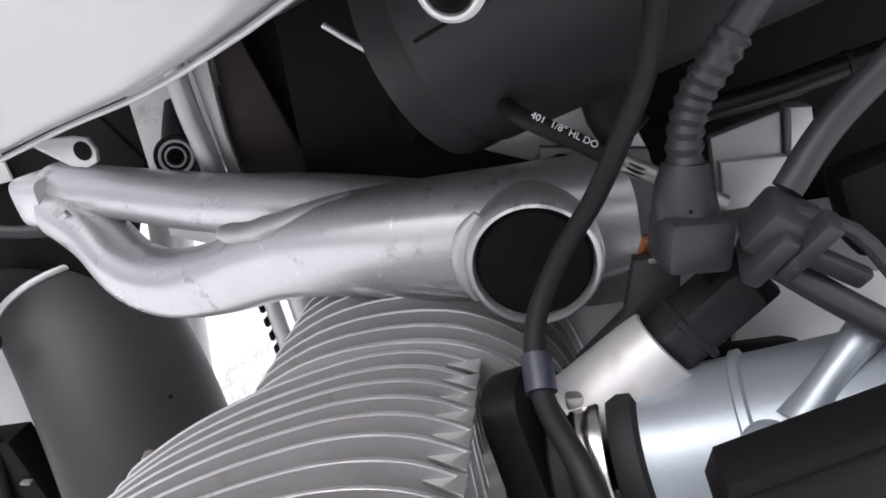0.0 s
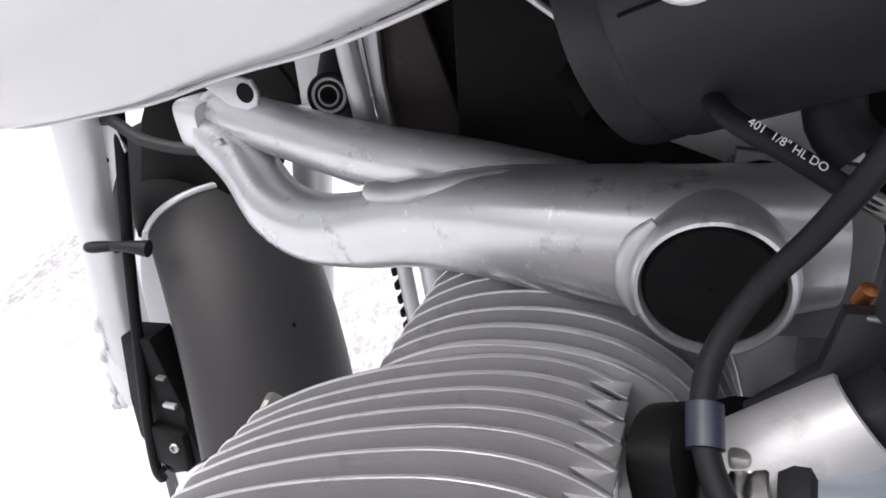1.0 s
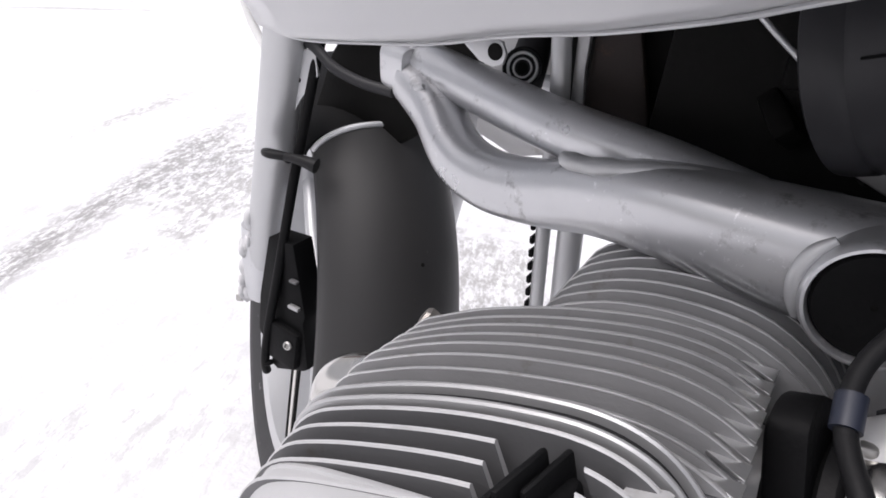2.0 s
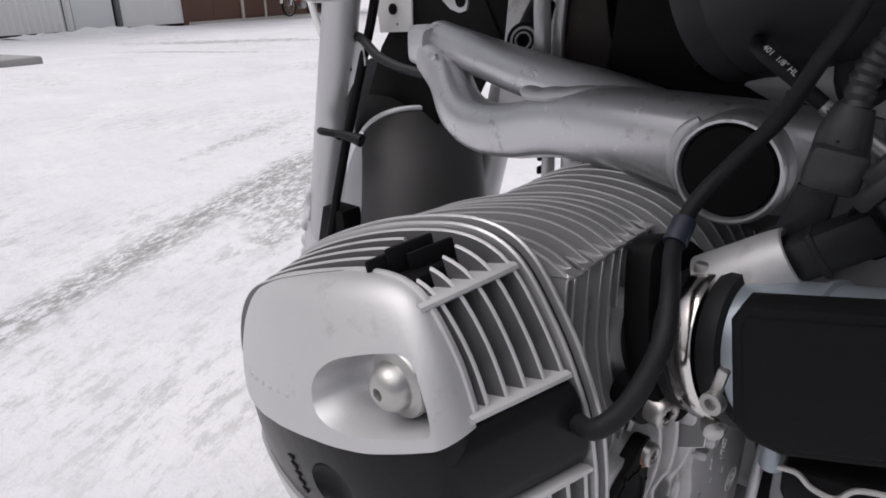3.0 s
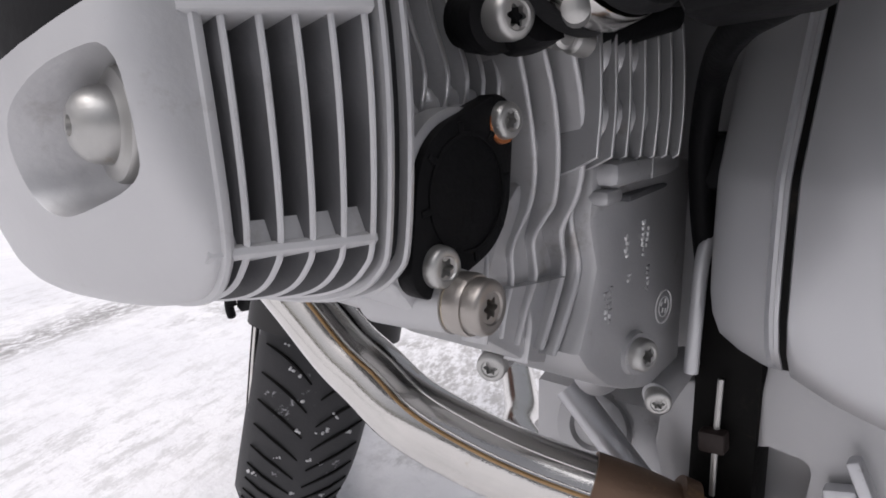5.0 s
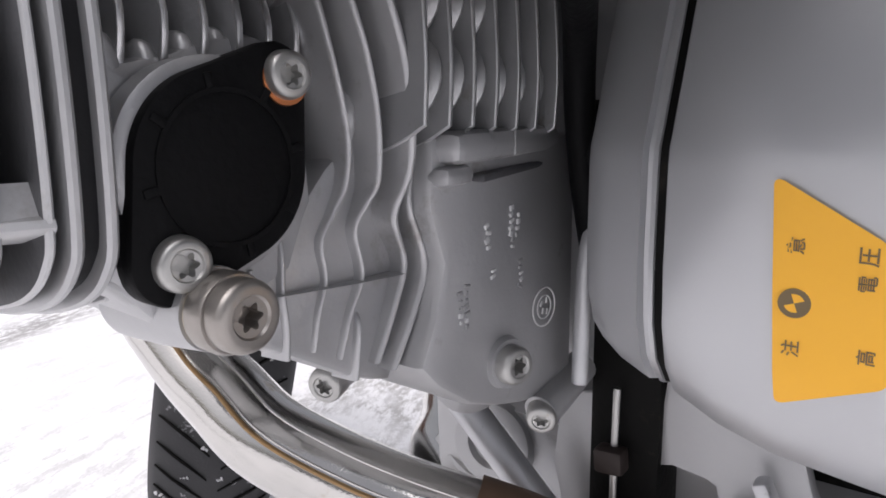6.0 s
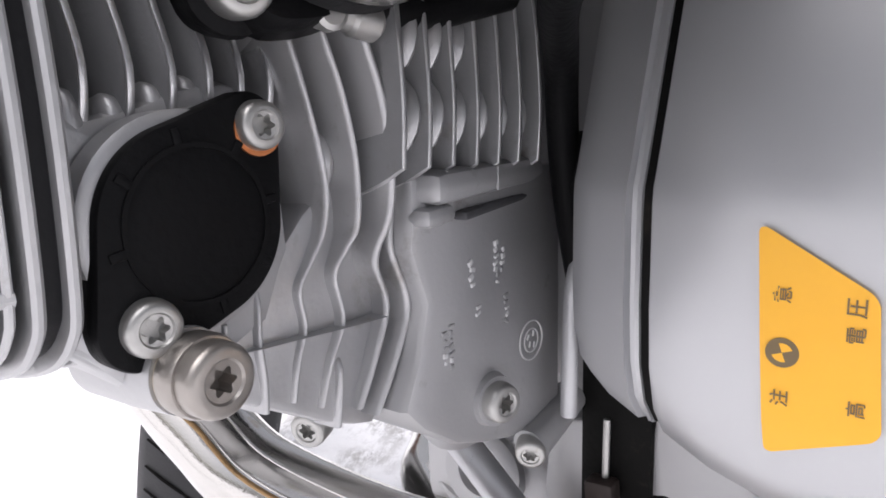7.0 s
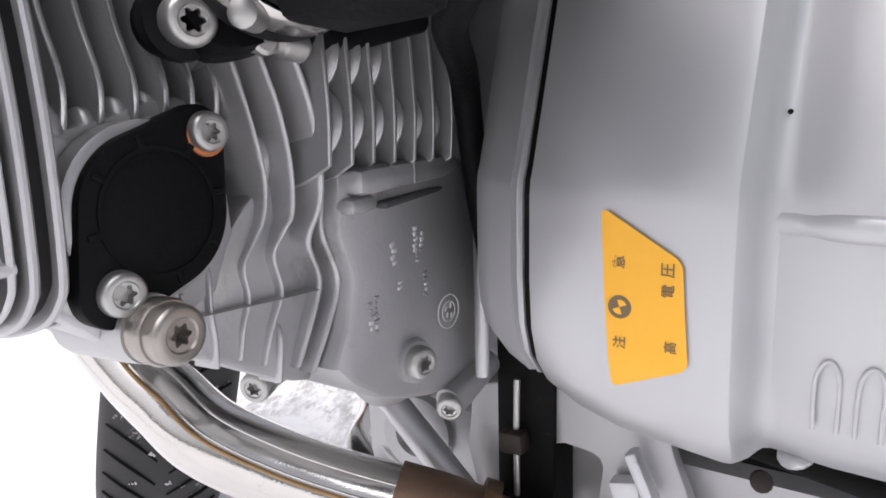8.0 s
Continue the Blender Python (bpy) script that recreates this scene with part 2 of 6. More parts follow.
def bolt(parent, origin, axis, r=0.0069, h=0.007, washer=None, collar=0.0, label="socket-head steel bolt", mat=None, sock=0.40):
    """A bolt with a six-lobed socket, whose outer face lies at origin, looking along axis."""
    axis = Vector(axis).normalized()
    o = Vector(origin) - h * axis
    u = axis.cross((0, 0, 1)).normalized() if abs(axis.z) < 0.9 else axis.cross((0, 1, 0)).normalized()
    v = axis.cross(u)
    prof = [(r, 0), (r, h * 0.70), (r * 0.95, h * 0.88), (r * 0.86, h * 0.97), (r * 0.74, h), (r * 0.60, h), (r * 0.54, h - 0.0006)]
    if collar:
        prof = [(r * collar, 0), (r * collar, h * 0.16), (r * 1.02, h * 0.3)] + prof[1:]
    turns = [2 * math.pi * k / 48 for k in range(48)]
    ring = lambda q, d, lobe: [o + d * axis + q * (1 + lobe * math.cos(6 * a)) * (math.cos(a) * u + math.sin(a) * v) for a in turns]
    rings = [ring(q, d, 0) for q, d in prof]
    rings += [ring(r * sock, h - 0.0007, 0.20), ring(r * sock * 0.97, h * (0.55 if mat is None else 0.1), 0.20)]
    ob = part("bolt", loft(bmesh.new(), rings), mat or STEEL, parent, label)
    if washer:
        part("washer", lathe([(r * 0.6, 0), (r * 1.05, 0), (r * 1.08, 0.0010), (r * 1.05, 0.0020), (r * 0.6, 0.0020)], o + h * 0.36 * axis + Vector((0, 0, -0.0010)), axis, 28, caps=False), washer, ob, "copper-coloured washer")
    return ob


# ---- the motorcycle: forward is -x, its left side is -y ----
bike = empty("motorcycle", "silver boxer-twin motorcycle parked on packed snow", "motorcycle")

CX, CZ, TILT = -0.080, 0.447, radians(14)


def cover_point(u, w):
    """From the valve cover's own axes (rearward, up) into x and z."""
    return (CX + u * math.cos(TILT) - w * math.sin(TILT), CZ + u * math.sin(TILT) + w * math.cos(TILT))


COVER = [(0.0705, -0.010), (0.0695, 0.0195), (0.066, 0.041), (0.057, 0.060), (0.048, 0.0675), (0.035, 0.0708), (0.018, 0.0712), (0.0, 0.0700), (-0.020, 0.0680), (-0.043, 0.0650), (-0.065, 0.0590), (-0.0805, 0.0460),
         (-0.0905, 0.0275), (-0.0935, 0.0070), (-0.0905, -0.012), (-0.0820, -0.030), (-0.0715, -0.046), (-0.062, -0.058), (-0.047, -0.068), (-0.031, -0.0745), (-0.012, -0.0795), (0.010, -0.0835), (0.035, -0.087), (0.051, -0.0865), (0.0605, -0.0815), (0.0655, -0.072), (0.069, -0.041)]
BASE = [(0.087, -0.010), (0.084, 0.018), (0.0775, 0.042), (0.069, 0.062), (0.058, 0.0725), (0.042, 0.0780), (0.020, 0.0795), (0.0, 0.0790), (-0.020, 0.0770), (-0.045, 0.0728), (-0.068, 0.0665), (-0.0850, 0.0540),
        (-0.0950, 0.033), (-0.0975, 0.008), (-0.095, -0.015), (-0.087, -0.037), (-0.074, -0.052), (-0.062, -0.064), (-0.047, -0.073), (-0.030, -0.080), (-0.010, -0.086), (0.012, -0.091), (0.035, -0.094), (0.055, -0.0935), (0.067, -0.089), (0.0735, -0.080), (0.083, -0.045)]


def cover_ring(k, y, grow=0.0):
    """The cover's outline at depth y: it widens from its outer rim to the head."""
    s = min(1, max(0, (y - 0.1035) / 0.0435))
    mid = [(a[0] + (b[0] - a[0]) * s, a[1] + (b[1] - a[1]) * s, 0) for a, b in zip(COVER, BASE)]
    out = []
    for p in spline(mid, 4, True):
        f = k + grow / p.length
        x, z = cover_point(p.x * f, p.y * f)
        out.append((x, y, z))
    return out


def dome(u, w):
    """Depth of the cover's bulging outer face."""
    return 0.0745 + (2.7 if u < 0.02 else 5.0) * (u - 0.02) ** 2 + (4.6 if w > 0 else 2.8) * w * w


def rim_depth(u):
    """The cover's rear rim lies deeper towards the front of the engine."""
    return 0.1045 + 0.10 * max(0.0, 0.07 - u)


def cover_shell(shrink=0.0):
    """The domed outer shell with a rounded shoulder at its rim."""
    rings = []
    for k, share in ((1.0, 1.0), (1.0, 0.72), (0.997, 0.52), (0.987, 0.32), (0.970, 0.16), (0.945, 0.05), (0.91, 0.0), (0.85, 0.0), (0.76, 0.0), (0.64, 0.0), (0.50, 0.0), (0.34, 0.0), (0.18, 0.0), (0.04, 0.0)):
        ring = []
        for x, _, z in cover_ring(1.0, 0.1035, grow=-shrink):
            u0 = (x - CX) * math.cos(TILT) + (z - CZ) * math.sin(TILT)
            w0 = -(x - CX) * math.sin(TILT) + (z - CZ) * math.cos(TILT)
            u, w = 0.02 + (u0 - 0.02) * k, w0 * k
            top, low = dome(u, w), rim_depth(u0)
            px, pz = cover_point(u, w)
            ring.append((px, top + max(0.0, low - top) * share + shrink, pz))
        rings.append(ring)
    return loft(bmesh.new(), rings)


def groove(line, y0, y1, scale=((0, 1.0), (1, 1.0)), anchor=(0, 0)):
    """A prism with the outline line; scale: shares of the depth and the outline's size there, drawn towards anchor."""
    rings = []
    for f, k in scale:
        ring = []
        for u, w in line:
            x, z = cover_point(anchor[0] + (u - anchor[0]) * k, anchor[1] + (w - anchor[1]) * k)
            ring.append((x, y0 + (y1 - y0) * f, z))
        rings.append(ring)
    return loft(bmesh.new(), rings)


BAND_TOP = [(-0.10, 0.0080), (-0.06, 0.0105), (-0.02, 0.0130), (0.01, 0.0141), (0.04, 0.0137), (0.06, 0.0150), (0.10, 0.0175)]
BAND_LOW = [(0.10, -0.0190), (0.07, -0.0208), (0.05, -0.0240), (0.02, -0.0275), (0.0, -0.0280), (-0.02, -0.0245), (-0.05, -0.0200), (-0.075, -0.0170), (-0.10, -0.0150)]
valve_cover = part("valve_cover", cover_shell(), CAST_FINE, bike, "satin silver valve cover")
carve(valve_cover, groove(BAND_TOP + BAND_LOW, 0.0, 0.13))
upper = [(p.x, p.y) for p in spline([(0.0650, 0.0205, 0), (0.0640, 0.030, 0), (0.0600, 0.0420, 0), (0.0550, 0.0490, 0), (0.0460, 0.0500, 0), (0.0300, 0.0480, 0), (0.0190, 0.0445, 0), (0.0120, 0.0380, 0), (0.0118, 0.0300, 0), (0.0170, 0.0240, 0), (0.0270, 0.0205, 0), (0.0460, 0.0192, 0), (0.0610, 0.0188, 0)], 4, True)]
lower = [(p.x, p.y) for p in spline([(0.0655, -0.030, 0), (0.0650, -0.044, 0), (0.0610, -0.0570, 0), (0.0540, -0.0615, 0), (0.0430, -0.0630, 0), (0.0310, -0.0632, 0), (0.0235, -0.0600, 0), (0.0205, -0.0530, 0), (0.0225, -0.0440, 0), (0.0290, -0.0365, 0), (0.0420, -0.0315, 0), (0.0560, -0.0288, 0)], 4, True)]
for line, anchor in ((upper, (0.062, 0.033)), (lower, (0.063, -0.046))):
    carve(valve_cover, groove(line, 0.062, 0.1015, ((0, 1.16), (0.30, 1.05), (0.42, 0.99), (0.60, 0.92), (0.80, 0.86), (0.95, 0.80), (1, 0.74)), anchor))
band = part("spark_plug_cover", cover_shell(0.0018), BLACK_GLOSS, bike, "satin black plastic spark plug cover")
carve(band, groove([(u, w - 0.0010) for u, w in BAND_TOP] + [(u, w + 0.0010) for u, w in BAND_LOW], 0.0, 0.13), "INTERSECT")
x, z = cover_point(0.0130, -0.0075)
dent = bmesh.new()
bmesh.ops.create_uvsphere(dent, u_segments=32, v_segments=16, radius=1, matrix=Matrix.Translation((x, 0.0745, z)) @ Matrix.Rotation(-TILT, 4, "Y") @ Matrix.Diagonal((0.0135, 0.0085, 0.0115, 1)))
carve(band, dent)
for k in range(5):
    u, w = -0.0160 + 0.0012 * k, -0.0020 - 0.0036 * k
    x, z = cover_point(u, w)
    part("raised_mark", block((0.0050, 0.0012, 0.0018), pose(x, dome(u, w) + 0.0016, z, 0, -14 + 20 * (k % 2), -10), 0.0005), BLACK_GLOSS, band)
for k in range(6):
    u, w = -0.048 + 0.0085 * k, 0.0265 + 0.0003 * k
    x, z = cover_point(u, w)
    part("raised_mark", block((0.0024 + 0.0012 * (k % 2), 0.0012, 0.0024), pose(x, dome(u, w) + 0.0002, z, 0, -14, 12), 0.0006), CAST_FINE, valve_cover)
# the band goes on over the louvres to the head
rows = []
for y in (0.0900, 0.0960, 0.1020, 0.1150, 0.1300, 0.1420, 0.1460):
    u1 = 0.0706 + (y - 0.1035) * (0.385 if y > 0.1035 else 0.28)
    top, low = 0.0172 + (y - 0.1) * 0.01, -0.0206 - (y - 0.1) * 0.01
    ring = [(0.0, low), (u1 - 0.010, low), (u1 - 0.005, low + 0.0010), (u1 - 0.0018, low + 0.0042), (u1, low + 0.010), (u1, top - 0.010), (u1 - 0.0018, top - 0.0042), (u1 - 0.005, top - 0.0010), (u1 - 0.010, top), (0.0, top)]
    rows.append([(cover_point(u, w)[0], y, cover_point(u, w)[1]) for u, w in ring])
part("cover_tail", loft(bmesh.new(), rows), BLACK_GLOSS, band, angle=60)

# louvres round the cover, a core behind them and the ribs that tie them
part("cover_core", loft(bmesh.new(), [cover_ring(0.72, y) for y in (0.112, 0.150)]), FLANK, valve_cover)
rim_ring = [[(cover_point(*q)[0], rim_depth(q[0]) + dy, cover_point(*q)[1]) for q in [(p.x * f, p.y * f) for p in spline([(a, b_, 0) for a, b_ in COVER], 4, True)]] for f, dy in ((0.80, 0.0), (0.998, -0.0002), (1.012, 0.0006), (1.014, 0.0018), (1.006, 0.0030), (0.80, 0.0034))]
carve(part("cover_rim", loft(bmesh.new(), rim_ring), CAST_FINE, valve_cover), groove([(0.03, -0.0215), (0.12, -0.0215), (0.12, 0.0186), (0.03, 0.0186)], 0.09, 0.16))
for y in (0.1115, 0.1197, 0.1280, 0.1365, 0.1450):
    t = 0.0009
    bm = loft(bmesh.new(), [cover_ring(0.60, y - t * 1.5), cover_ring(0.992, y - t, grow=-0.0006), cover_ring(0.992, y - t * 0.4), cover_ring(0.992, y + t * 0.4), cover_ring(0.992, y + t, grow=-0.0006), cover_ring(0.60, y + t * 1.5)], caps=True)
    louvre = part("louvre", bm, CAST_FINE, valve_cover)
    shade_flanks(louvre, LOUVRE)
    carve(louvre, groove([(0.03, -0.0215), (0.12, -0.0215), (0.12, 0.0186), (0.03, 0.0186)], 0.10, 0.16))
    if y < 0.140:
        x, z = cover_point(0.034, 0.078)
        carve(louvre, block((0.027, 0.02, 0.044), pose(x, y, z, 0, -22, 0), 0.004))
for u0, w0, u1, w1 in ((0.0572, 0.0598, 0.0690, 0.0620), (0.0705, 0.0192, 0.0848, 0.0184), (0.0700, -0.0226, 0.0868, -0.0220), (0.0632, -0.0770, 0.0722, -0.0795)):
    rows = []
    for f in (0, 0.25, 0.5, 0.75, 1):
        u, w, y = u0 + (u1 - u0) * f, w0 + (w1 - w0) * f, 0.1020 + 0.0440 * f
        rows.append([(cover_point(a, b)[0], y, cover_point(a, b)[1]) for a, b in ((u - 0.012, w - 0.0018), (u - 0.0010, w - 0.0018), (u + 0.0004, w - 0.0008), (u + 0.0004, w + 0.0008), (u - 0.0010, w + 0.0018), (u - 0.012, w + 0.0018))])
    part("cover_rib", loft(bmesh.new(), rows), CAST_FINE, valve_cover)
# webs low between the louvres
for k in range(5):
    y = 0.1075 + 0.0083 * k
    web = [cover_point(u, w) for u, w in ((0.050, -0.078), (0.0625 + 0.002 * k, -0.078), (0.0610 + 0.002 * k, -0.0705), (0.050, -0.0690))]
    part("louvre_web", plate(web, y - 0.0036, y + 0.0036, "y"), CAST_FINE, valve_cover)
for w in (0.0355, -0.0435):
    x, z = cover_point(0.0490, w)
    boss = lathe([(0.0134, -0.008), (0.0137, 0.0012), (0.0137, 0.0042), (0.0130, 0.0054), (0.0100, 0.0058), (0.0092, 0.0064), (0.0090, 0.0082), (0.0084, 0.0104), (0.0070, 0.0124), (0.0050, 0.0137), (0.0030, 0.0142), (0.0024, 0.0142), (0.0020, 0.0115), (0, 0.0115)], (x, 0.0965 if w > 0 else 0.0985, z), (-0.10, -1, -0.02), 36)
    part("cover_bolt", boss, STEEL, valve_cover, "domed steel cover bolt with collar")
for u, w, y in ((-0.0815, 0.034, 0.1190), (-0.0660, -0.0560, 0.1180), (-0.0500, -0.0680, 0.1180)):
    x, z = cover_point(u, w)
    part("cover_bolt", lathe([(0.0052, 0), (0.0052, 0.0035), (0.0035, 0.005), (0, 0.005)], (x + 0.002, y, z), (-0.9, -0.2, 0.3 if w > 0 else -0.7)), CAST_FINE, valve_cover)
x, z = cover_point(0.0380, 0.0610)
clip = part("retaining_clip", block((0.017, 0.032, 0.014), pose(x, 0.1240, z, 0, -14, 0), 0.003), BLACK, valve_cover, "black plastic clip between the louvres")
for u, y0, top in ((0.0300, 0.1180, 0.0760), (0.0345, 0.1250, 0.0785), (0.0395, 0.1310, 0.0750)):
    x, z = cover_point(u, top - 0.008)
    part("clip_blade", block((0.0026, 0.022, 0.017), pose(x, y0, z, 6, -10, -16), 0.0012), BLACK, clip)

# cylinder head: flanges, fins and core
HEAD = [(-0.0120, 0.5185), (-0.019, 0.5225), (-0.028, 0.5262), (-0.041, 0.5285), (-0.058, 0.5282), (-0.078, 0.5248), (-0.100, 0.5195), (-0.120, 0.5132), (-0.139, 0.5060),
        (-0.1600, 0.4958), (-0.1760, 0.4860), (-0.184, 0.470), (-0.180, 0.435), (-0.164, 0.400), (-0.132, 0.376), (-0.085, 0.364), (-0.040, 0.360), (-0.006, 0.364), (-0.006, 0.378), (-0.004, 0.41), (0.000, 0.432), (-0.007, 0.452), (-0.012, 0.475), (-0.0125, 0.500)]


def shrunk(outline, d):
    """The outline drawn in by d metres."""
    pts = [Vector(p) for p in outline]
    n, out = len(pts), []
    area = sum(pts[i].x * pts[(i + 1) % n].y - pts[(i + 1) % n].x * pts[i].y for i in range(n))
    for i in range(n):
        e, f = (pts[i] - pts[i - 1]).normalized(), (pts[(i + 1) % n] - pts[i]).normalized()
        k = Vector((-(e.y + f.y), e.x + f.x)).normalized() * (1 if area > 0 else -1)
        out.append(tuple(pts[i] + d * k))
    return out


def fin_outline(ctrl):
    """Smooth but for the sharp ridge at the first point."""
    return [(p.x, p.y) for p in spline([(x, z, 0) for x, z in ctrl + ctrl[:1]], 4)][:-1]


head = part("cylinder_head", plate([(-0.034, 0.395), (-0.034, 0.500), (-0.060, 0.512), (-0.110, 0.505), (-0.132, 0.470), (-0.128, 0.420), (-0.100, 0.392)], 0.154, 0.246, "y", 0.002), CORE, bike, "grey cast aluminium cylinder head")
for y, t, grow in ((0.1492, 0.0026, 0.0012), (0.1555, 0.0026, 0.0026)):
    rim = loft(bmesh.new(), [cover_ring(1.0, y - t / 2, grow - 0.0008), cover_ring(1.0, y - t / 2 + 0.0008, grow), cover_ring(1.0, y + t / 2 - 0.0008, grow), cover_ring(1.0, y + t / 2, grow - 0.0008)])
    part("head_flange", rim, CAST, head)
part("gasket", loft(bmesh.new(), [cover_ring(0.985, y) for y in (0.1500, 0.1548)]), RUBBER, head, "black head cover gasket")
shade_flanks(part("cooling_fin", plate(shrunk(fin_outline(HEAD), 0.0024), 0.1610, 0.1630, "y", 0.0006), CAST, head), FLANK)
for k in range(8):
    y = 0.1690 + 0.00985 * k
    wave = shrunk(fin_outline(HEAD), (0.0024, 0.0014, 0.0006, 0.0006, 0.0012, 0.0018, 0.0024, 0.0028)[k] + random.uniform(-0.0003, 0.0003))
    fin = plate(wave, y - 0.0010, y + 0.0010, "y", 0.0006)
    shade_flanks(part("cooling_fin", fin, FIN, head), FLANK)
    # the barb where a fin meets the ridge
    part("fin_barb", plate([(-0.0125, y - 0.0088), (-0.0118, y), (-0.0270, y)], 0.5168, 0.5182, "z", 0.0003), FIN, head)

part("front_nut", lathe([(0.0062, 0), (0.0066, 0.002), (0.0066, 0.006), (0.0050, 0.008), (0.0, 0.008)], (-0.1800, 0.2610, 0.4685), (-0.75, -0.25, 0.6), 6), BRASS_STEEL, head, "small rusty nut", angle=20)

# barrel
BARREL = [(0.0255, 0.4055), (0.0262, 0.43), (0.022, 0.468), (0.008, 0.503), (-0.018, 0.5235), (-0.055, 0.5285), (-0.090, 0.5215), (-0.115, 0.502), (-0.119, 0.450), (-0.108, 0.410), (-0.080, 0.394), (-0.045, 0.390), (-0.012, 0.393), (0.012, 0.3990)]
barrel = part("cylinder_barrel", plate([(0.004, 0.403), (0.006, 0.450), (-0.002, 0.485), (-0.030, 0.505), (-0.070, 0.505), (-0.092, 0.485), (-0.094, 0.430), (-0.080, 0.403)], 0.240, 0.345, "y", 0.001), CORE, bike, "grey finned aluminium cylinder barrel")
for k in range(7):
    y = 0.2412 + 0.0113 * k + 0.00022 * k * k
    fin = shrunk(fin_outline(BARREL), 0.0005 * random.random() - 0.0003 * k)
    shade_flanks(part("cooling_fin", plate(fin, y - 0.0009, y + 0.0009, "y", 0.0006), FIN, barrel), FLANK)
    if k < 6:
        arc = [(x, y + 0.0058, z) for x, z in shrunk(fin_outline(BARREL), 0.0045) if z > 0.485 and -0.105 < x < 0.0]
        part("fin_web", tube(arc, 0.0016, 8, 2), CAST, barrel)
        # scooped webs between the fins: a lower row and, by the head, an upper one
        for z in ((0.4200, 0.4430) if k < 3 else (0.4200,)):
            scoop = ball((0.0120, y + 0.0074, z), (0.0130, 0.0046, 0.0135), Matrix.Rotation(radians(-10), 4, "X"))
            part("fin_web", scoop, CAST, barrel)

# cam cover on the rear of the head
wall = plate([(0.1570, 0.372), (0.170, 0.3575), (0.186, 0.357), (0.208, 0.366), (0.2165, 0.385), (0.2150, 0.408), (0.206, 0.4240), (0.192, 0.4235), (0.174, 0.4150), (0.1600, 0.402)], -0.030, 0.0035, "x", 0.003)
part("cam_housing", wall, CAST, head)
rim = lathe([(0.0265, 0), (0.0265, 0.0075), (0.0250, 0.0085), (0.0232, 0.0085), (0.0232, 0)], (-0.002, 0.1858, 0.3960), (1, 0, 0), 48)
part("cam_rim", rim, CAST, head)
pads = [(0.1858, 0.3960, 0.0238), (0.2018, 0.4180, 0.0088), (0.1700, 0.3755, 0.0104)]
rim_points = []
for k in range(96):
    # the outline that a cord drawn round the three pads would take
    d = Vector((math.cos(radians(3.75 * k)), math.sin(radians(3.75 * k))))
    best = max(pads, key=lambda q: d.x * q[0] + d.y * q[1] + q[2])
    rim_points.append((best[0] + best[2] * d.x, best[1] + best[2] * d.y))
cap = part("cam_cap", plate(rim_points, 0.002, 0.0095, "x", 0.0012), BLACK, bike, "round black plastic cam cap with two bolts")
part("cap_ring", lathe([(0.0190, 0), (0.0190, 0.0009), (0.0178, 0.0009), (0.0178, 0)], (0.0093, 0.1858, 0.3960), (1, 0, 0), 48), BLACK, cap)
for a in range(12, 360, 45):
    part("cap_lug", block((0.0012, 0.0022, 0.0040), pose(0.0096, 0.1858 + 0.0205 * math.cos(radians(a)), 0.3960 + 0.0205 * math.sin(radians(a)), a - 90, 0, 0), 0.0004), BLACK, cap)
bolt(cap, (0.0140, 0.2028, 0.4185), (1, -0.12, 0.0), 0.0062, 0.0085, COPPER, 1.12)
bolt(cap, (0.0140, 0.1702, 0.3753), (1, -0.12, 0.0), 0.0066, 0.0085, None, 1.12)

# fins beside the cam cap, which bend into the ribbed lower casting
low = plate([(0.154, 0.374), (0.166, 0.3625), (0.177, 0.3545), (0.201, 0.3440), (0.214, 0.3365), (0.227, 0.3290), (0.240, 0.3235), (0.247, 0.3215), (0.253, 0.331), (0.262, 0.358), (0.256, 0.385), (0.250, 0.402), (0.236, 0.404), (0.222, 0.394), (0.206, 0.377), (0.190, 0.367)], -0.055, 0.0030, "x", 0.0025)
casting = part("lower_casting", low, CAST, bike, "ribbed grey aluminium casting under the head")
part("underside", plate([(0.178, 0.376), (0.190, 0.364), (0.214, 0.352), (0.236, 0.344), (0.249, 0.347), (0.249, 0.40), (0.178, 0.40)], -0.110, -0.050, "x", 0.004), CAST, casting)


def rib(name, line, wide=0.0011, deep=0.012, foot=0.0020, mat=CAST, parent=casting):
    """A rounded rib along a line, standing on the surface behind it (towards -x)."""
    rings = []
    for q in spline(line, 6):
        rings.append([q + Vector((dx, dy, 0)) for dx, dy in ((-deep, -foot), (-0.0018, -wide), (-0.0005, -0.75 * wide), (0, -0.25 * wide), (0, 0.25 * wide), (-0.0005, 0.75 * wide), (-0.0018, wide), (-deep, foot))])
    return part(name, loft(bmesh.new(), rings), mat, parent, angle=60)


rib("curved_rib", [(0.000, 0.2145, 0.470), (0.004, 0.2165, 0.452), (0.007, 0.219, 0.439), (0.0085, 0.222, 0.425), (0.0090, 0.225, 0.412), (0.0088, 0.227, 0.400), (0.0078, 0.226, 0.389), (0.0066, 0.222, 0.381), (0.0058, 0.2175, 0.373), (0.0054, 0.2190, 0.362), (0.0050, 0.216, 0.352), (0.0045, 0.214, 0.341)], deep=0.022)
rib("curved_rib", [(0.006, 0.2210, 0.470), (0.010, 0.2236, 0.452), (0.0125, 0.2268, 0.439), (0.0138, 0.2308, 0.425), (0.0140, 0.2342, 0.407), (0.0125, 0.2350, 0.390), (0.0095, 0.2330, 0.383), (0.0070, 0.2300, 0.375), (0.0065, 0.2330, 0.361), (0.0058, 0.228, 0.349), (0.0050, 0.224, 0.336)], deep=0.022)
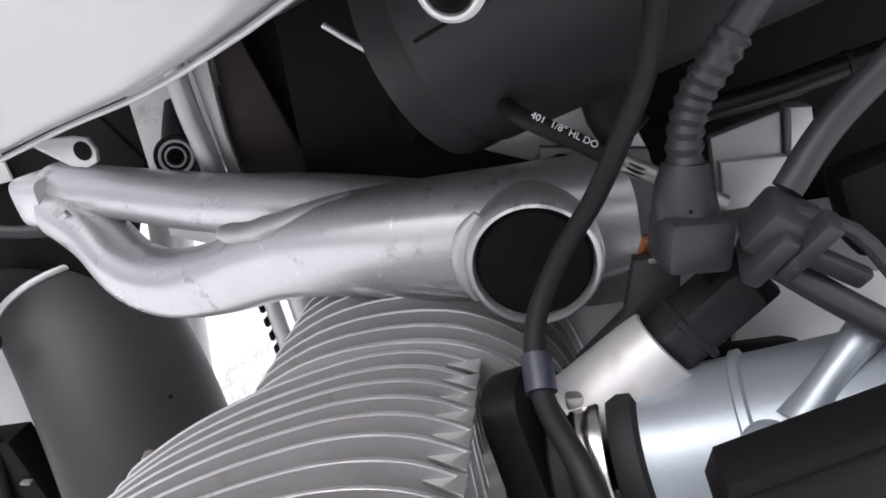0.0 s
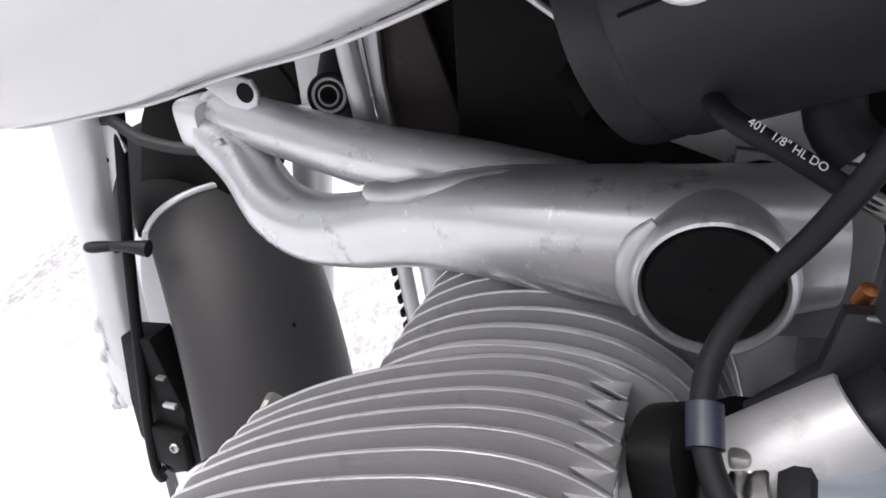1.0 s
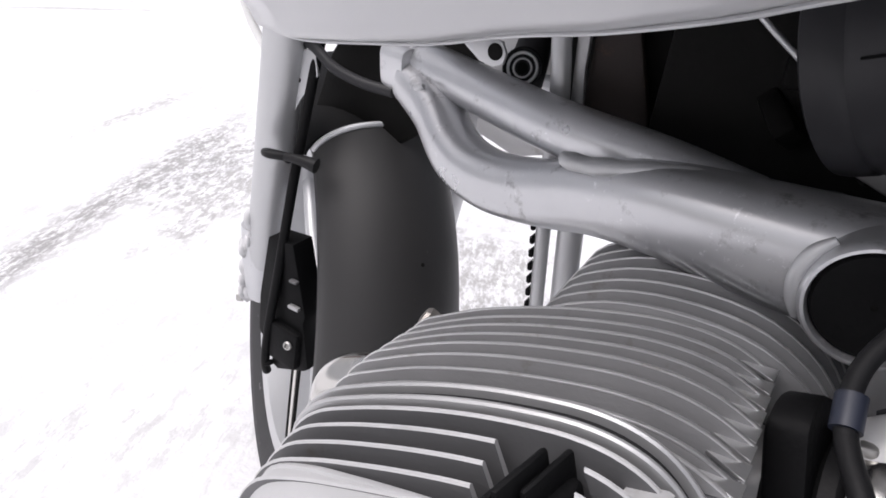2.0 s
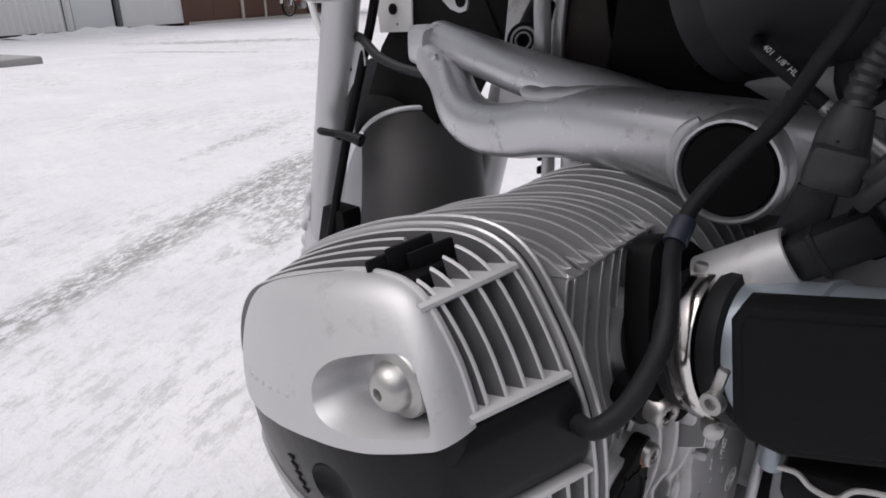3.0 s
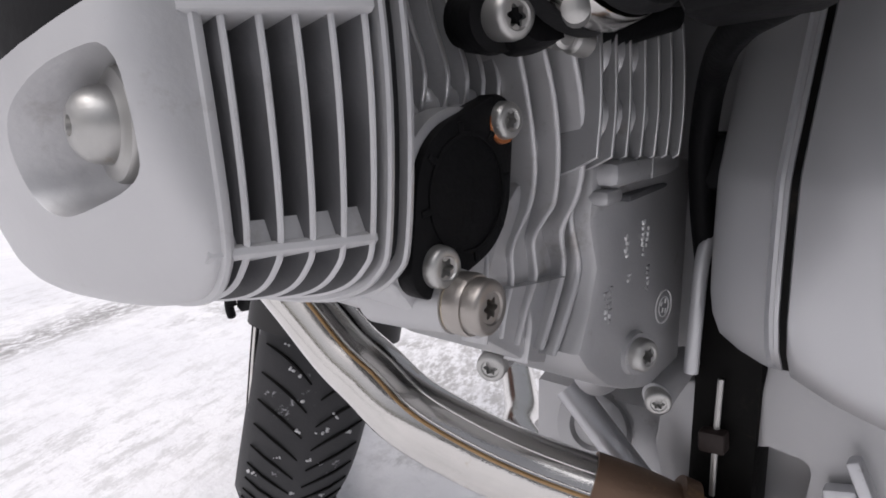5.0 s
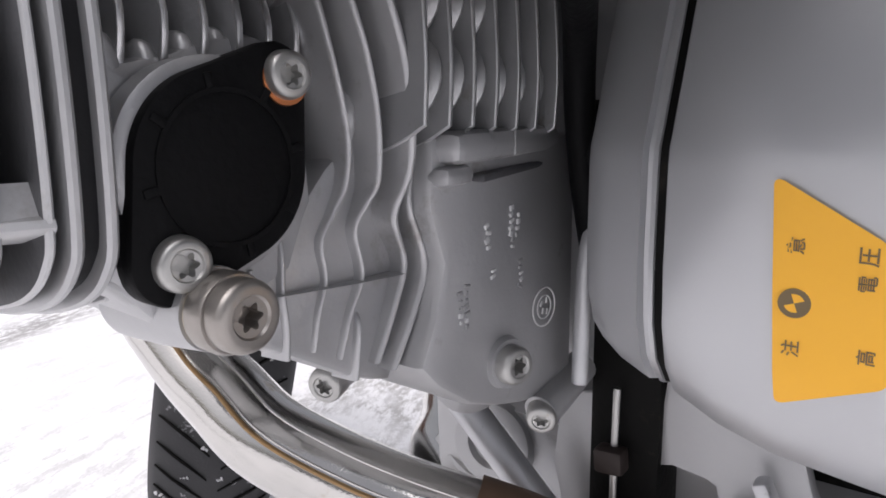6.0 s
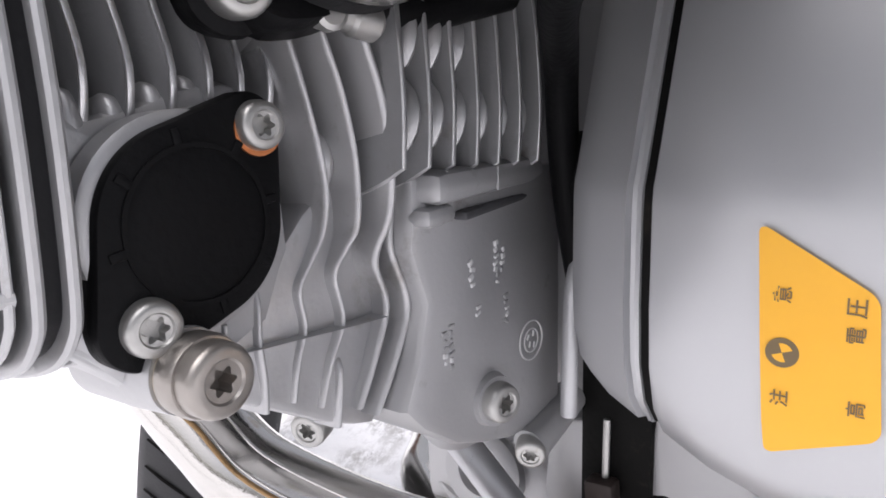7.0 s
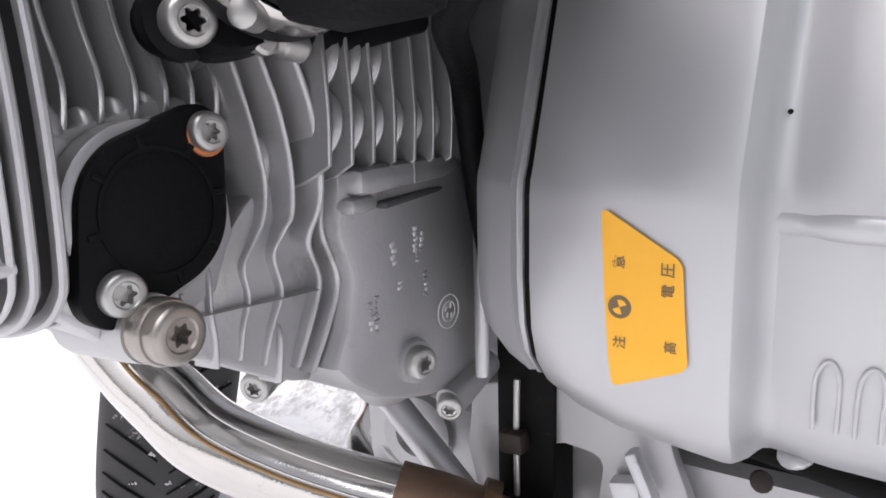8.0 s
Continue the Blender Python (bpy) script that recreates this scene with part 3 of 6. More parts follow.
rib("curved_rib", [(0.0120, 0.2300, 0.470), (0.0160, 0.2328, 0.452), (0.0185, 0.2358, 0.440), (0.0198, 0.2400, 0.425), (0.0195, 0.2430, 0.407), (0.0170, 0.2444, 0.392), (0.0120, 0.2424, 0.378), (0.0090, 0.2500, 0.362), (0.0080, 0.245, 0.346), (0.0070, 0.238, 0.331)], 0.0014, 0.022)
rib("joint_flange", [(0.0115, 0.2510, 0.403), (0.0118, 0.2505, 0.392), (0.0118, 0.2500, 0.380), (0.0120, 0.2570, 0.361), (0.0112, 0.2510, 0.344), (0.0100, 0.2425, 0.328)], 0.0014, 0.02)
rib("cross_rib", [(0.0058, 0.190, 0.3625), (0.0066, 0.198, 0.361), (0.0070, 0.213, 0.360), (0.0080, 0.229, 0.3592), (0.0105, 0.247, 0.359)], 0.0014, 0.008)
rib("cross_rib", [(0.0005, 0.2046, 0.381), (0.0045, 0.2040, 0.373), (0.0052, 0.2032, 0.361), (0.0050, 0.2042, 0.351), (0.0040, 0.2045, 0.341)], 0.0011, 0.010)
rib("cross_rib", [(0.0045, 0.1935, 0.369), (0.0050, 0.1930, 0.361)], 0.0010, 0.010)
rib("cross_rib", [(0.0005, 0.2328, 0.352), (0.0050, 0.2320, 0.345), (0.0052, 0.2310, 0.334), (0.0045, 0.2305, 0.327)], 0.0013, 0.010)
for c, radii in (((-0.002, 0.2305, 0.4080), (0.0085, 0.0045, 0.0105)), ((-0.002, 0.2432, 0.4110), (0.0100, 0.0052, 0.0130)), ((0.002, 0.2540, 0.4095), (0.0085, 0.0050, 0.0090))):
    part("swelling", ball(c, radii), CAST, casting)
apron = [(0.1565, 0.398), (0.1565, 0.4220), (0.1600, 0.4235), (0.1680, 0.4205), (0.1800, 0.4235), (0.1920, 0.4280), (0.2040, 0.4300), (0.2140, 0.4280), (0.2170, 0.4150), (0.2120, 0.398)]
part("head_apron", plate(apron, -0.024, -0.0035, "x", 0.003), CAST, head)
# tongues between the feet of the fins
for k, top in enumerate((0.4280, 0.4270, 0.4300, 0.4320, 0.4310, 0.4285)):
    y = 0.1655 + 0.00985 * k
    part("apron_tongue", ball((-0.0125, y + 0.0010, top - 0.0120), (0.0085, 0.0052, 0.0120), Matrix.Rotation(radians(20), 4, "Y")), CAST, head)

# crankcase side: its face leans out towards the rear of the engine
case_face = plate([(0.2520, 0.4030), (0.2520, 0.3920), (0.2510, 0.3800), (0.2585, 0.3610), (0.2530, 0.3430), (0.2460, 0.3285), (0.2550, 0.3190), (0.272, 0.3075), (0.290, 0.3010), (0.304, 0.2975), (0.322, 0.2960), (0.340, 0.2960), (0.340, 0.4030)], -0.045, 0.0185, "x", 0.0035)
for q in case_face.verts:
    if q.co.x > 0:
        q.co.x += 0.075 * max(0, q.co.y - 0.260)
crankcase = part("crankcase", case_face, CASE, bike, "plain grey crankcase side with cast marks")
lean = lambda y: 0.0187 + 0.075 * max(0, y - 0.260)
part("case_ledge", block((0.030, 0.074, 0.0105), pose(0.0105, 0.2910, 0.4000, 2, 0, 3), 0.0040), CASE, crankcase)
for y in (0.262, 0.275, 0.290):
    part("ledge_line", block((0.0010, 0.0010, 0.0085), pose(0.0256 + 0.05 * (y - 0.291), y, 0.4000, 0, 0, 0), 0.0003), CASE, crankcase)
part("case_strip", block((0.012, 0.016, 0.0064), pose(0.0180, 0.2605, 0.3900, 2, 0, 3), 0.0026), CASE, crankcase)
# shadow of the ledge's overhang set in as a dark strip
part("case_step", block((0.006, 0.054, 0.0030), pose(0.0205, 0.2985, 0.3905, 4, 0, 3), 0.0012), CORE, crankcase, "dark strip for the shaded groove under the ledge")
bolt_boss = lathe([(0.0240, 0), (0.0165, 0.0035), (0.0130, 0.0075), (0.0108, 0.0125), (0.0098, 0.0160), (0.0092, 0.019)], (0.0065, 0.2940, 0.3185), (1, -0.28, 0.05), 32)
part("case_boss", bolt_boss, CASE, crankcase, angle=70)
bolt(crankcase, (0.0300, 0.2872, 0.3198), (1, -0.28, 0.05), 0.0074, 0.0110)
part("case_boss", tube([(0.0245, 0.3130, 0.2915), (0.0245, 0.330, 0.2955), (0.0245, 0.349, 0.3005)], 0.0074, 18, 3), CASE, crankcase)
bolt(crankcase, (0.0275, 0.3078, 0.2902), (0.45, -1, -0.2), 0.0062, 0.0075)
part("case_boss", tube([(-0.0180, 0.2405, 0.3215), (-0.0180, 0.2560, 0.3255)], [0.0070, 0.0078], 18, 2), CAST, casting)
bolt(casting, (-0.0155, 0.2335, 0.3188), (0.35, -1, -0.12), 0.0064, 0.0080)
plug_axis_low = Vector((1, 0.02, 0.0)).normalized()
plug_face = Vector((0.0245, 0.1785, 0.3632))
part("plug_boss", lathe([(0.0122, -0.012), (0.0116, 0.004), (0.0108, 0.014), (0.0102, 0.020)], plug_face - 0.0330 * plug_axis_low, plug_axis_low, 36), CAST, casting, angle=60)
part("seal_ring", lathe([(0.0070, 0), (0.0093, 0), (0.0096, 0.0007), (0.0093, 0.0014), (0.0070, 0.0014)], plug_face - 0.0130 * plug_axis_low, plug_axis_low, 36), BRASS, casting, "brass-coloured sealing ring")
part("plug_collar", lathe([(0.0098, 0), (0.0100, 0.0046), (0.0094, 0.0060), (0.0070, 0.0062)], plug_face - 0.0118 * plug_axis_low, plug_axis_low, 36), BRASS_STEEL, casting)
bolt(casting, plug_face, plug_axis_low, 0.0088, 0.0062, label="worn steel screw plug, brown-stained", mat=BRASS_STEEL, sock=0.34)
# roundel cast into the case and rows of raised cast marks that cannot be read
roundel = part("cast_roundel", lathe([(0.0080, 0), (0.0080, 0.0005), (0.0075, 0.0005), (0.0075, 0.0)], (0.0245, 0.3140, 0.3355), (1, -0.075, 0), 36, caps=False), CHALK, crankcase, "raised round maker's mark")
part("roundel_ring", lathe([(0.0049, 0), (0.0049, 0.0004), (0.0045, 0.0004), (0.0045, 0.0)], (0.0246, 0.3140, 0.3355), (1, -0.075, 0), 30, caps=False), CHALK, roundel)
for dy, dz in ((-0.0022, 0.0016), (0.0020, -0.0022), (0.0015, 0.0025), (-0.001, -0.0015)):
    part("mark", block((0.0006, 0.0024, 0.0010), pose(0.0248 + 0.075 * dy, 0.3140 + dy, 0.3355 + dz, random.uniform(30, 80), 0, 4), 0.0002), CHALK, roundel)
for y, z0, count, step in ((0.2950, 0.3765, 7, 0.0024), (0.2985, 0.3735, 4, 0.0024), (0.2805, 0.3715, 4, 0.0026), (0.2835, 0.3550, 2, 0.0022), (0.3010, 0.3560, 5, 0.0024), (0.2690, 0.3520, 7, 0.0024), (0.2655, 0.3500, 5, 0.0026)):
    for k in range(count):
        dull = CASE if random.random() < 0.35 else CHALK
        yy = y + 0.0007 * random.uniform(-1, 1)
        part("mark", block((0.0008, 0.0012 + 0.0020 * random.random(), 0.0010 + 0.0011 * random.random()), pose(lean(yy), yy, z0 - step * k, random.uniform(-35, 35), 0, 4), 0.0002), dull, crankcase)


# ---- front suspension arm ----
arm = part("suspension_arm", tube([(0.046, 0.2960, 0.5445), (0.012, 0.2880, 0.5450), (-0.030, 0.2930, 0.5465), (-0.072, 0.3035, 0.5470), (-0.112, 0.3190, 0.5410), (-0.155, 0.3370, 0.5290), (-0.196, 0.3500, 0.5250), (-0.230, 0.3660, 0.5320), (-0.264, 0.3920, 0.5510), (-0.300, 0.4160, 0.5650)],
           [0.0245, 0.0262, 0.0250, 0.0226, 0.0206, 0.0194, 0.0186, 0.0178, 0.0172, 0.0175], 36, 8, power=2.7), ARM, bike, "silver-painted tubular front suspension arm, scuffed and dusty")
part("upper_tube", tube([(-0.040, 0.3160, 0.5540), (-0.090, 0.3320, 0.5590), (-0.156, 0.3550, 0.5645), (-0.226, 0.3890, 0.5710), (-0.300, 0.4240, 0.5790)], [0.0130, 0.0155, 0.0160, 0.0160, 0.0165], 28, 8, power=2.3), ARM, arm)
tip = tube([(-0.292, 0.4130, 0.5735), (-0.312, 0.4240, 0.5740), (-0.3240, 0.4300, 0.5740)], [0.0165, 0.0180, 0.0175], 32, 4, power=4.5)
part("arm_tip", tip, ARM, arm, "squared end of the arm with weld beads")
weld_line = [(-0.1335, 0.3110, 0.5622), (-0.128, 0.3065, 0.5612), (-0.118, 0.3045, 0.5608), (-0.108, 0.3030, 0.5618), (-0.098, 0.3020, 0.5632), (-0.088, 0.3012, 0.5648), (-0.078, 0.3008, 0.5662), (-0.066, 0.3010, 0.5672), (-0.054, 0.3015, 0.5675)]
part("weld", tube(weld_line, [0.0028, 0.0062, 0.0058, 0.0070, 0.0058, 0.0062, 0.0050, 0.0050, 0.0028], 12, 4, squash=0.75), SILVER, arm, "bright lumpy weld seam")
part("weld", tube([(-0.2700, 0.3830, 0.5700), (-0.2760, 0.3860, 0.5670), (-0.2820, 0.3905, 0.5655), (-0.2880, 0.3955, 0.5660)], [0.0016, 0.0030, 0.0026, 0.0016], 10, 4), SILVER, arm)
part("pivot_housing", lathe([(0.0258, 0.030), (0.0258, 0.005), (0.0250, 0.0015), (0.0238, 0.0), (0.0225, 0.0), (0.0217, 0.003), (0.0215, 0.03)], (0.012, 0.2530, 0.5440), (0, 1, 0), 56, caps=False), ARM, arm)
part("weld", tube([(-0.0120, 0.2600, 0.5310), (-0.0145, 0.2590, 0.5400), (-0.0145, 0.2585, 0.5500), (-0.0110, 0.2590, 0.5590), (-0.0050, 0.2600, 0.5650)], [0.0016, 0.0032, 0.0034, 0.0034, 0.0018], 10, 4), SILVER, arm)
pivot_cap = part("pivot_cap", lathe([(0.0213, 0.010), (0.0213, 0.0030), (0.0200, 0.0016), (0.0120, 0.0022), (0.0, 0.0030)], (0.012, 0.2530, 0.5440), (0, 1, 0), 48), BLACK, arm, "round black plastic pivot cap")
part("centre_dimple", lathe([(0.0012, 0), (0.0, 0.0004)], (0.012, 0.2555, 0.5440), (0, -1, 0), 12), DARK, pivot_cap)
gusset_line = [(p.x, p.y) for p in spline([(-0.034, 0.560, 0), (-0.020, 0.5665, 0), (-0.010, 0.5690, 0), (-0.002, 0.5672, 0), (0.006, 0.5640, 0), (0.014, 0.5665, 0), (0.022, 0.5715, 0), (0.034, 0.5700, 0), (0.048, 0.545, 0), (0.040, 0.515, 0), (-0.02, 0.520, 0), (-0.06, 0.530, 0)], 4, True)]
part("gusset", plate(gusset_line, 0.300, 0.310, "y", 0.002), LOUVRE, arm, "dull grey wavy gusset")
bracket = part("arm_bracket", plate([(-0.1660, 0.6110), (-0.1590, 0.6090), (-0.1535, 0.6105), (-0.1520, 0.6155), (-0.1540, 0.6205), (-0.1600, 0.6225), (-0.1760, 0.6240), (-0.1790, 0.6220)], 0.274, 0.2765, "y", 0.0008), SILVER, bike, "small silver tab with a round hole")
part("tab_hole", lathe([(0.0040, 0), (0.0, 0.0003)], (-0.1575, 0.2738, 0.6160), (0, -1, 0), 20), DARK, bracket)

# ---- tank, painted silver: skins from its lower lip up round the bulge ----
tank_rows = []
for x, y, z, nose in ((-0.316, 0.288, 0.640, 0.30), (-0.307, 0.270, 0.629, 0.55), (-0.288, 0.253, 0.620, 0.8), (-0.252, 0.240, 0.6175, 0.95), (-0.205, 0.234, 0.6205, 1.0), (-0.170, 0.232, 0.6235, 1.0), (-0.130, 0.227, 0.6305, 1.0), (-0.090, 0.215, 0.6358, 1.0), (-0.050, 0.195, 0.6440, 1.0), (-0.028, 0.186, 0.6500, 1.0), (-0.008, 0.180, 0.6560, 1.0), (0.02, 0.173, 0.668, 1.0), (0.07, 0.165, 0.690, 1.0), (0.13, 0.165, 0.715, 1.0), (0.20, 0.18, 0.74, 1.0)):
    sec = [(0.34, 0.030), (0.06, 0.006), (0.010, 0.0015), (0.002, -0.0005), (-0.002, 0.0005), (-0.0045, 0.004), (-0.008, 0.009), (-0.018, 0.020), (-0.027, 0.036), (-0.032, 0.058), (-0.030, 0.085), (-0.015, 0.130), (0.03, 0.19), (0.12, 0.235), (0.34, 0.26)]
    tank_rows.append([(x + (1 - nose) * 0.03 * b / 0.1, y + a * (nose if a < 0.2 else 1), z + b * (0.55 + 0.45 * nose)) for a, b in sec])
tank_bm = loft(bmesh.new(), tank_rows)
tank = part("fuel_tank", tank_bm, TANK, bike, "smooth silver fuel tank with a dented lower lip", angle=60)
lip_line = [(r[3][0], r[3][1] + 0.006, r[3][2] - 0.001) for r in tank_rows[1:]]
part("tank_lip", tube(lip_line, 0.0010, 8, 4), TANK, tank, "folded seam under the tank")
part("tank_peg", lathe([(0.0104, 0), (0.0104, 0.004), (0.0088, 0.006), (0.0078, 0.006), (0.0072, 0.003), (0, 0.003)], (0.0065, 0.2330, 0.6437), (-0.2, -1, -0.25), 32), WHITE, bike, "white ringed rubber mount")
part("peg_core", lathe([(0.0070, 0), (0.0070, 0.0058), (0.005, 0.0068), (0.0024, 0.0050), (0, 0.0050)], (0.0065, 0.2330, 0.6437), (-0.2, -1, -0.25), 24), BLACK, bike.children[-1])

# ---- frame struts and dark inner parts ----
part("frame_strut", tube([(-0.171, 0.388, 0.660), (-0.1715, 0.387, 0.613), (-0.170, 0.386, 0.595), (-0.169, 0.386, 0.574), (-0.168, 0.386, 0.540)], 0.0064, 14, 4), SILVER, bike, "thin silver strut under the tank")
part("frame_strut", plate([(-0.162, 0.660), (-0.149, 0.660), (-0.1545, 0.613), (-0.1560, 0.593), (-0.1545, 0.545), (-0.164, 0.545), (-0.163, 0.600)], 0.390, 0.395, "y", 0.001), CASE, bike)
part("frame_plate", plate([(-0.150, 0.52), (-0.060, 0.52), (-0.050, 0.66), (-0.140, 0.66)], 0.410, 0.416, "y", 0.002), DARK, bike, "grimy black plate behind the strut")
part("frame_plate", plate([(-0.160, 0.540), (-0.110, 0.540), (-0.115, 0.565), (-0.128, 0.623), (-0.136, 0.660), (-0.150, 0.660)], 0.397, 0.404, "y", 0.002), RUST_DARK, bike)
for k, (x, y, z, s) in enumerate(((-0.030, 0.345, 0.610, 0.016), (-0.010, 0.350, 0.600, 0.013), (-0.040, 0.350, 0.585, 0.012), (-0.015, 0.340, 0.622, 0.010), (0.0, 0.355, 0.575, 0.014))):
    part("inner_fitting", block((s * 1.6, 0.03, s), pose(x, y + 0.01, z, 20 * k, 15 * k, 30 * k), 0.003), DARK, bike)
part("inner_fitting", tube([(-0.058, 0.312, 0.640), (-0.047, 0.312, 0.630), (-0.034, 0.312, 0.619)], 0.0014, 10, 4), SILVER_DUSTY, bike)

# intake drum: dark grey, its front rim low beside the strut
axis = Vector((0.90, -0.26, 0.265)).normalized()
drum = part("intake_drum", lathe([(0.0, 0.002), (0.046, 0.002), (0.0485, 0.0035), (0.0492, 0.008), (0.0490, 0.016), (0.0480, 0.018), (0.0495, 0.022), (0.0500, 0.12), (0.0500, 0.30)], (-0.022, 0.3190, 0.6215), axis, 48), GREY_PLASTIC, bike, "dark grey rounded intake drum under the tank")
drum_foot = Vector((-0.022, 0.3190, 0.6215))
side = (Vector((0.10, -0.86, 0.10)) - axis * axis.dot(Vector((0.10, -0.86, 0.10)))).normalized()
part("mould_seam", tube([drum_foot + d * axis + 0.0502 * side for d in (0.024, 0.09, 0.16, 0.25)], 0.0006, 8, 2), BLACK, drum)
hose = part("brake_hose", tube([(0.006, 0.300, 0.602), (0.010, 0.281, 0.6005), (0.0140, 0.2620, 0.5990), (0.021, 0.2525, 0.5955), (0.033, 0.2510, 0.5875), (0.046, 0.250, 0.578), (0.060, 0.252, 0.568), (0.078, 0.252, 0.556)], 0.0032, 12, 6), RUBBER, bike, "black rubber hose with white print along it")
part("hose_ferrule", tube([(0.046, 0.2500, 0.5780), (0.060, 0.252, 0.568), (0.078, 0.2520, 0.5560)], 0.0034, 12, 2), STEEL, hose)
panel = part("frame_panel", plate([(0.090, 0.560), (0.116, 0.566), (0.1185, 0.566), (0.1185, 0.532), (0.091, 0.530)], 0.318, 0.326, "y", 0.002), CASE, bike, "dull grey frame panel behind the hoses")
part("panel_end", plate([(0.1195, 0.568), (0.129, 0.5665), (0.131, 0.545), (0.1195, 0.532)], 0.314, 0.326, "y", 0.002), CASE, panel)
part("panel_step", plate([(0.092, 0.5500), (0.1185, 0.5480), (0.1185, 0.528), (0.092, 0.528)], 0.313, 0.319, "y", 0.0015), CASE, panel)
part("frame_panel", plate([(-0.006, 0.573), (0.004, 0.588), (0.047, 0.592), (0.058, 0.581), (0.066, 0.556), (0.030, 0.556)], 0.322, 0.328, "y", 0.002), CASE, bike)
part("frame_pipe", tube([(0.085, 0.302, 0.5765), (0.112, 0.300, 0.5795), (0.136, 0.300, 0.5835), (0.165, 0.298, 0.5885), (0.21, 0.295, 0.596)], 0.0048, 16, 4), BLACK_GLOSS, bike)
part("pipe_joint", tube([(0.1350, 0.300, 0.5833), (0.1370, 0.300, 0.5837)], 0.0055, 16, 2), RUBBER, bike.children[-1])
part("rubber_elbow", tube([(0.048, 0.300, 0.602), (0.049, 0.296, 0.584), (0.056, 0.292, 0.574)], 0.0095, 16, 4), RUBBER, bike)

# white print along the hose
hose_axis = (Vector((0.046, 0.250, 0.578)) - Vector((0.020, 0.252, 0.597))).normalized()
face = Vector((0.05, -0.75, 0.62))
face = (face - hose_axis * face.dot(hose_axis)).normalized()
curve = bpy.data.curves.new("print", "FONT")
curve.body, curve.size, curve.extrude = '401  1/8" HL DO', 0.0034, 0.00005
lettering = new("lettering", curve)
bpy.context.view_layer.update()
letters = bpy.data.meshes.new_from_object(lettering.evaluated_get(bpy.context.evaluated_depsgraph_get()))
bpy.data.objects.remove(lettering)
turn = Matrix((hose_axis, face.cross(hose_axis), face)).transposed().to_4x4()
letters.transform(Matrix.Translation(Vector((0.0195, 0.2520, 0.5974)) + face * 0.0044 - face.cross(hose_axis) * 0.0012) @ turn)
letters.materials.clear()
letters.materials.append(WHITE)
print_ob = new("lettering", letters)
print_ob.parent = hose
print_ob["label"] = "worn white lettering along the hose"

# ---- intake: rubber stub, clamp, throttle body ----
TB = Vector((0.0200, 0.2205, 0.4760))
ta = Vector((1.0, -0.20, 0.28)).normalized()
tu = Vector((0, 1, 0)) - ta * ta.y
tu.normalize()
tv = ta.cross(tu)


def along_intake(a, b, c):
    """A place in the intake's own axes: rearward, inward, up."""
    return TB + a * ta + b * tu + c * tv


stub = part("intake_stub", lathe([(0.0285, -0.020), (0.0290, -0.004), (0.0325, -0.001), (0.0325, 0.004), (0.0305, 0.006), (0.0305, 0.014)], TB, ta, 40), RUBBER, bike, "black rubber intake stub with steel clamp")
flange_line = [(p.x, p.y) for p in spline([(-0.031, -0.012, 0), (-0.029, -0.022, 0), (-0.022, -0.0325, 0), (-0.012, -0.0335, 0), (0.002, -0.030, 0), (0.024, -0.020, 0), (0.031, 0.006, 0), (0.024, 0.030, 0), (0.010, 0.044, 0), (-0.004, 0.050, 0), (-0.016, 0.048, 0), (-0.022, 0.036, 0), (-0.029, 0.014, 0)], 3, True)]
flange = [[along_intake(a, b * f, c * f) for b, c in flange_line] for a, f in ((-0.018, 0.90), (-0.016, 0.99), (-0.006, 1.0), (-0.0035, 0.98), (-0.003, 0.90))]
part("stub_flange", loft(bmesh.new(), flange), BLACK, stub, angle=60)
part("intake_port", lathe([(0.034, -0.010), (0.030, 0.008), (0.0265, 0.024), (0.0265, 0.040)], TB - 0.052 * ta, ta, 32), CAST, head)
clamp = part("hose_clamp", lathe([(0.0322, -0.0050), (0.0334, -0.0054), (0.0340, -0.0046), (0.0340, 0.0046), (0.0334, 0.0054), (0.0322, 0.0050)], TB + 0.0120 * ta, ta, 56), POLISHED, stub, "bright steel hose clamp")
part("clamp_screw", block((0.006, 0.005, 0.005), Matrix.Translation(along_intake(0.010, -0.004, 0.0350)), 0.0012), STEEL, stub)
part("clamp_screw", lathe([(0.0042, -0.006), (0.0042, 0.003), (0.0026, 0.004), (0, 0.004)], along_intake(0.014, -0.020, -0.0310), (0.5, -1, 0), 14), STEEL, stub)
part("seal_ring", lathe([(0.0300, -0.004), (0.0335, -0.003), (0.0345, 0.001), (0.0335, 0.005), (0.0295, 0.006)], TB + 0.0225 * ta, ta, 44), RUBBER, stub)
body = part("throttle_body", lathe([(0.0300, 0.024), (0.0300, 0.032), (0.0288, 0.035), (0.0284, 0.056), (0.0300, 0.0568), (0.0300, 0.0592), (0.0282, 0.0600), (0.0276, 0.095), (0.0290, 0.098), (0.0290, 0.140)], TB, ta, 44), BLUE_ALU, bike, "pale alloy throttle body")
part("cast_web", plate([(0.078, 0.510), (0.094, 0.520), (0.108, 0.522), (0.110, 0.500), (0.080, 0.498)], 0.190, 0.194, "y", 0.0012), BLUE_ALU, body)
part("cast_web", tube([(0.078, 0.190, 0.5140), (0.088, 0.196, 0.5230), (0.102, 0.204, 0.5330)], [0.0060, 0.0042, 0.0055], 12, 4), BLUE_ALU, body)
part("cast_web", ball((0.0700, 0.1880, 0.5080), (0.0080, 0.0075, 0.0085)), BLUE_ALU, body)
pa = Vector((0.80, 0.10, 0.58)).normalized()
mouth = Vector((0.0515, 0.2275, 0.5205))
